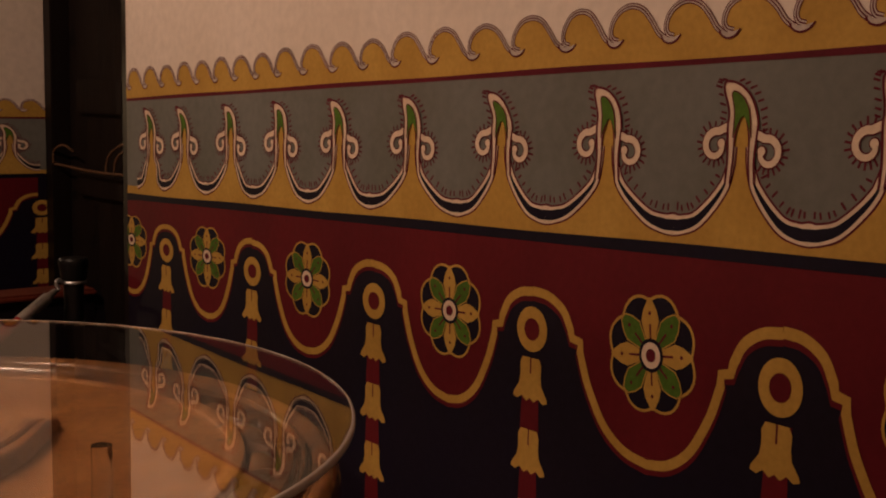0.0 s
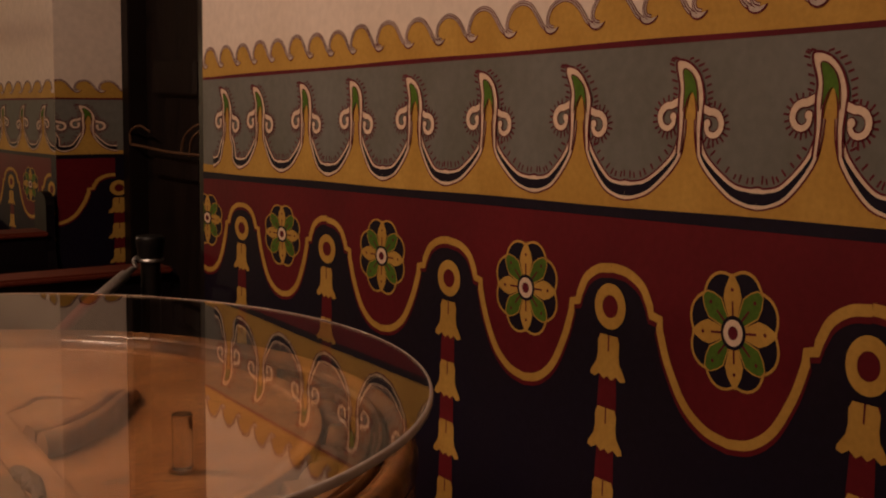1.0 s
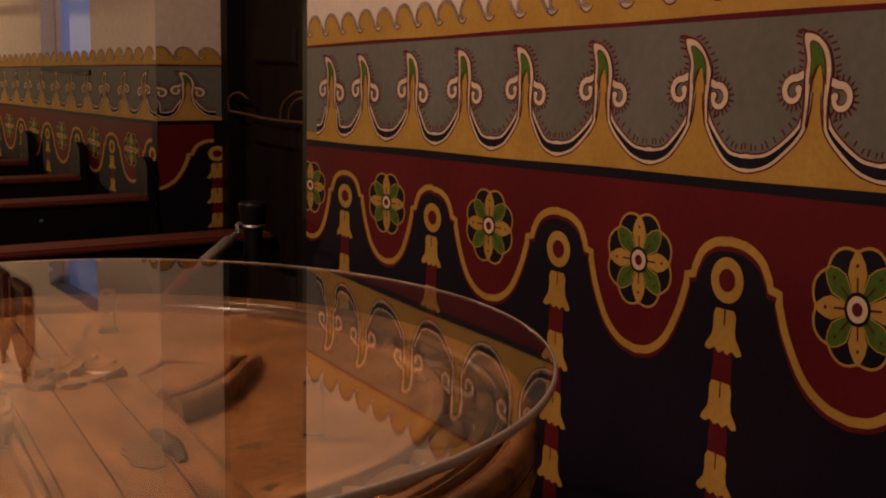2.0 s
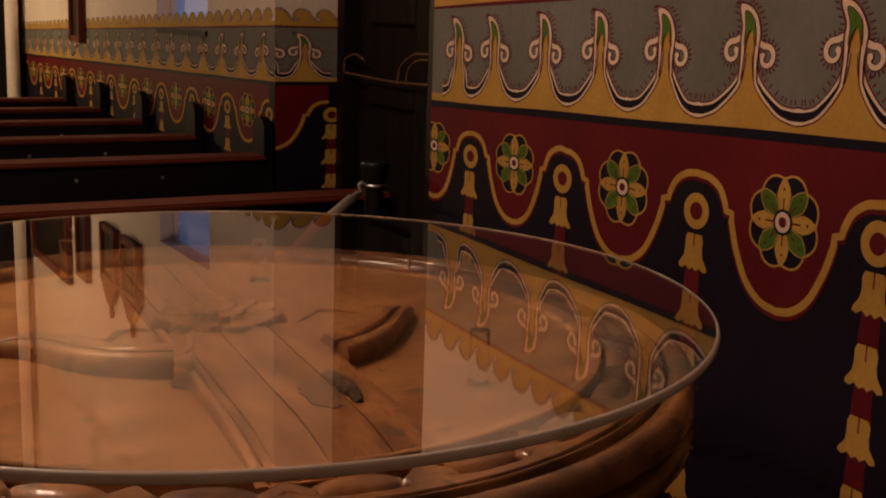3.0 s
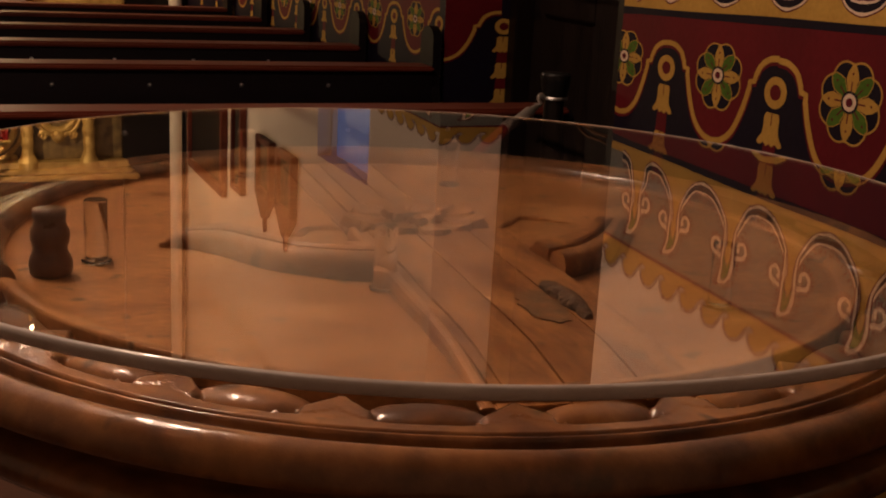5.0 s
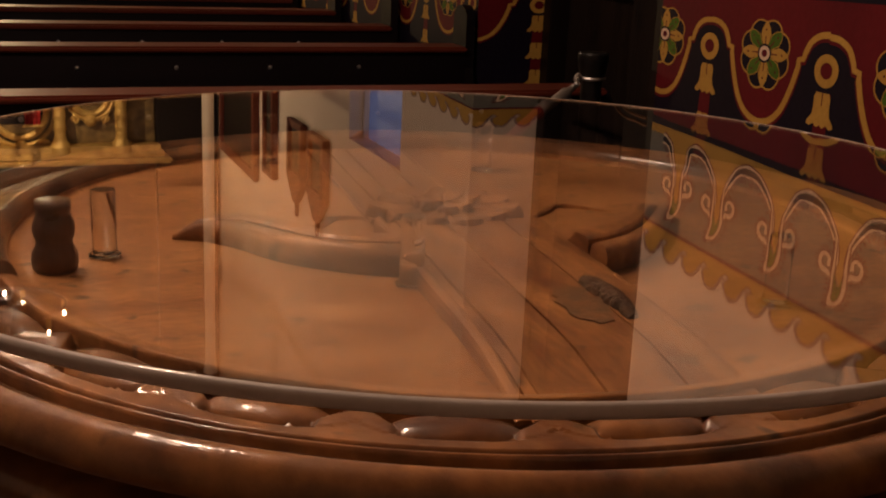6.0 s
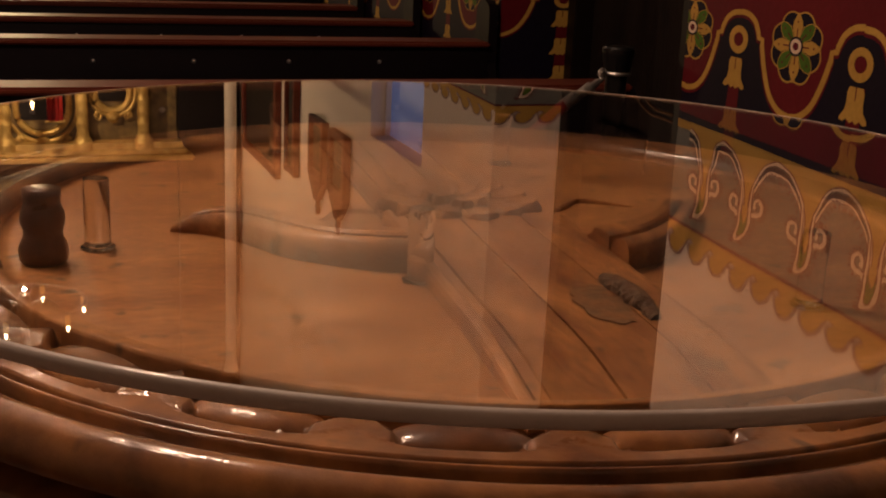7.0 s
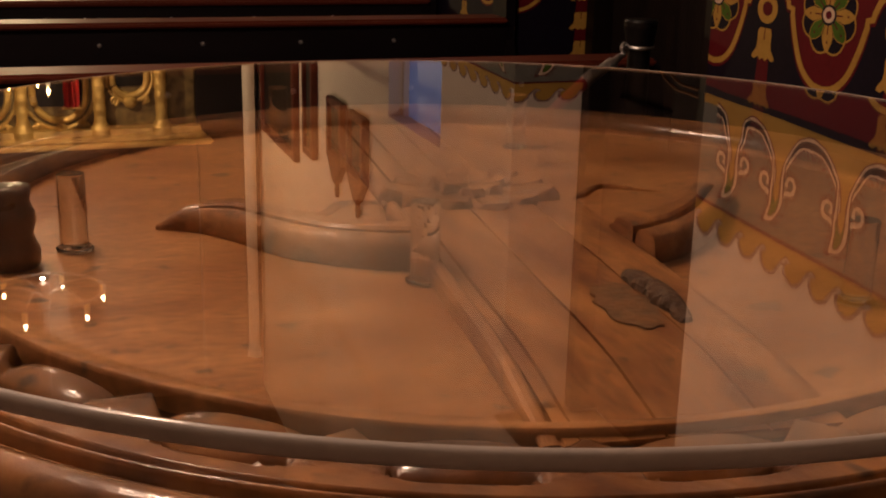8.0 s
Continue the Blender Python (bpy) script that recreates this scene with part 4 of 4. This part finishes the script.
altar = thing("altar", "long altar table draped with white cloth", "altar", (-2.3, END - 0.80, -0.17))
part("table", box((-1.1, -0.3, 0.0), (1.1, 0.35, 0.93), 0.01), PLASTER, altar)
part("altar_cloth", box((-1.14, -0.33, 0.931), (1.14, 0.37, 0.955), 0.006), LINEN, altar, "white linen cloth")
hang = thing("banner", "scarlet cloth hanging before the altar screen", "banner", (-1.37, RY0 - 0.10, 1.83))
bm = bmesh.new()
cols = [[bm.verts.new((-0.055 + 0.11 * i / 10, 0.012 * math.sin(i * 1.7), z)) for i in range(11)] for z in (-0.32, 0.30)]
for i in range(10):
    bm.faces.new((cols[0][i], cols[0][i + 1], cols[1][i + 1], cols[1][i]))
bmesh.ops.solidify(bm, geom=list(bm.faces), thickness=0.006)
part("cloth", bm, REDCLOTH, hang)
part("rod", tube([Vector((-0.07, 0, 0.30)), Vector((0.07, 0, 0.30))], 0.01, 8), GOLD, hang)
part("bracket", box((-0.01, 0.0, 0.29), (0.01, 0.262, 0.31), 0.003), GOLD, hang)
for x, h in ((-1.95, 0.80), (-1.79, 0.88), (-1.60, 0.86), (-1.53, 0.92), (-2.6, 0.84), (-2.9, 0.9)):
    c = thing("candle", "lit white candle in a brass holder on the altar", "candle", (x, END - 0.72, 0.786), group="altar candles")
    part("holder", lathe([(0, 0), (0.05, 0), (0.05, 0.012), (0.015, 0.03), (0.015, 0.20), (0.03, 0.22), (0, 0.22)], 20), GOLD, c)
    part("wax", lathe([(0, 0.22), (0.016, 0.22), (0.016, 0.22 + h), (0, 0.22 + h)], 14), LINEN, c)
    part("flame", lathe([(0, 0.222 + h), (0.012, 0.24 + h), (0.008, 0.262 + h), (0, 0.285 + h)], 12), FLAME, c)


def ring_frame(y0, y1, z0, z1, wide, x0, x1):
    """Four mitre-less bars round a picture, standing off the wall towards minus x."""
    bm = box((x0, y0, z0), (x1, y0 + wide, z1), 0.005)
    add_box(bm, (x0, y1 - wide, z0), (x1, y1, z1), 0.005)
    add_box(bm, (x0 + 0.002, y0 + wide, z0), (x1, y1 - wide, z0 + wide), 0.005)
    return add_box(bm, (x0 + 0.002, y0 + wide, z1 - wide), (x1, y1 - wide, z1), 0.005)


def picture(label, y, z, half, high, wide, gable=False):
    """A framed picture on the nave wall, its foot at height z; a gable with a small cross above it where it has one."""
    ob = thing("painting", label, "painting", (0.04, y, z), group="pictures of the nave")
    part("canvas", box((-0.022, -half + wide, wide), (-0.002, half - wide, high - wide)), DOORWOOD, ob)
    part("picture_frame", ring_frame(-half, half, 0.0, high, wide, -0.045, -0.001), PEWTOP, ob)
    if gable:
        bm = bmesh.new()
        rim = [(-half, high + 0.001), (half, high + 0.001), (0.03, high + 0.13), (-0.03, high + 0.13)]
        a, b = ([bm.verts.new((x, p, q)) for p, q in rim] for x in (-0.040, -0.001))
        bm.faces.new(a)
        bm.faces.new(b[::-1])
        for i in range(4):
            j = (i + 1) % 4
            bm.faces.new((a[j], a[i], b[i], b[j]))
        bmesh.ops.recalc_face_normals(bm, faces=bm.faces)
        part("gable", bm, PEWTOP, ob)
        part("finial", add_box(box((-0.030, -0.012, high + 0.131), (-0.008, 0.012, high + 0.22), 0.003), (-0.028, -0.035, high + 0.17), (-0.010, 0.035, high + 0.19), 0.003), PEWTOP, ob, "small wooden cross on top")
    return ob


picture("small brown gabled wooden picture frame on the nave wall", 5.93, 1.72, 0.17, 0.36, 0.045, True)
picture("small brown gabled wooden picture frame on the nave wall", 5.46, 1.72, 0.17, 0.36, 0.045, True)
picture("narrow dark red-brown framed painting on the nave wall", 6.62, 1.05, 0.14, 1.15, 0.04)
# Panel added to keep this stretch of wall dark in the glass's reflection.
picture("large dark framed panel added to darken the far nave wall", 7.62, 1.38, 0.60, 0.95, 0.07)


# ---- chandeliers; the third is unseen, added to carry its light ----
for cx, cy, cz in CHANDELIERS:
    ch = thing("chandelier", "wrought-iron chandelier with a ring of warm bulbs", "chandelier", (cx, cy, cz), group="chandeliers")
    part("chain", tube([Vector((0, 0, 0.25)), Vector((0, 0, CEIL - cz))], 0.008, 8), BLACK, ch)
    part("hub", lathe([(0, -0.12), (0.03, -0.10), (0.045, -0.02), (0.02, 0.08), (0.02, 0.26), (0, 0.27)], 20), BLACK, ch)
    part("ring", tube([Vector((0.34 * math.cos(2 * math.pi * k / 36), 0.34 * math.sin(2 * math.pi * k / 36), -0.05)) for k in range(37)], 0.010, 8), BLACK, ch)
    for i in range(6):
        a = 2 * math.pi * i / 6 + 0.2
        x, y = 0.34 * math.cos(a), 0.34 * math.sin(a)
        part("arm", tube(smooth_path([(0, 0, -0.02), (x * 0.5, y * 0.5, -0.10), (x, y, -0.045)], 5), 0.007, 8), BLACK, ch)
        part("bulb", lathe([(0, 0.02), (0.007, 0.024), (0.011, 0.036), (0.007, 0.052), (0, 0.06)], 14, (x, y)), BULB, ch)
        part("socket", lathe([(0, -0.045), (0.016, -0.045), (0.014, 0.022), (0, 0.022)], 12, (x, y)), GOLD, ch)
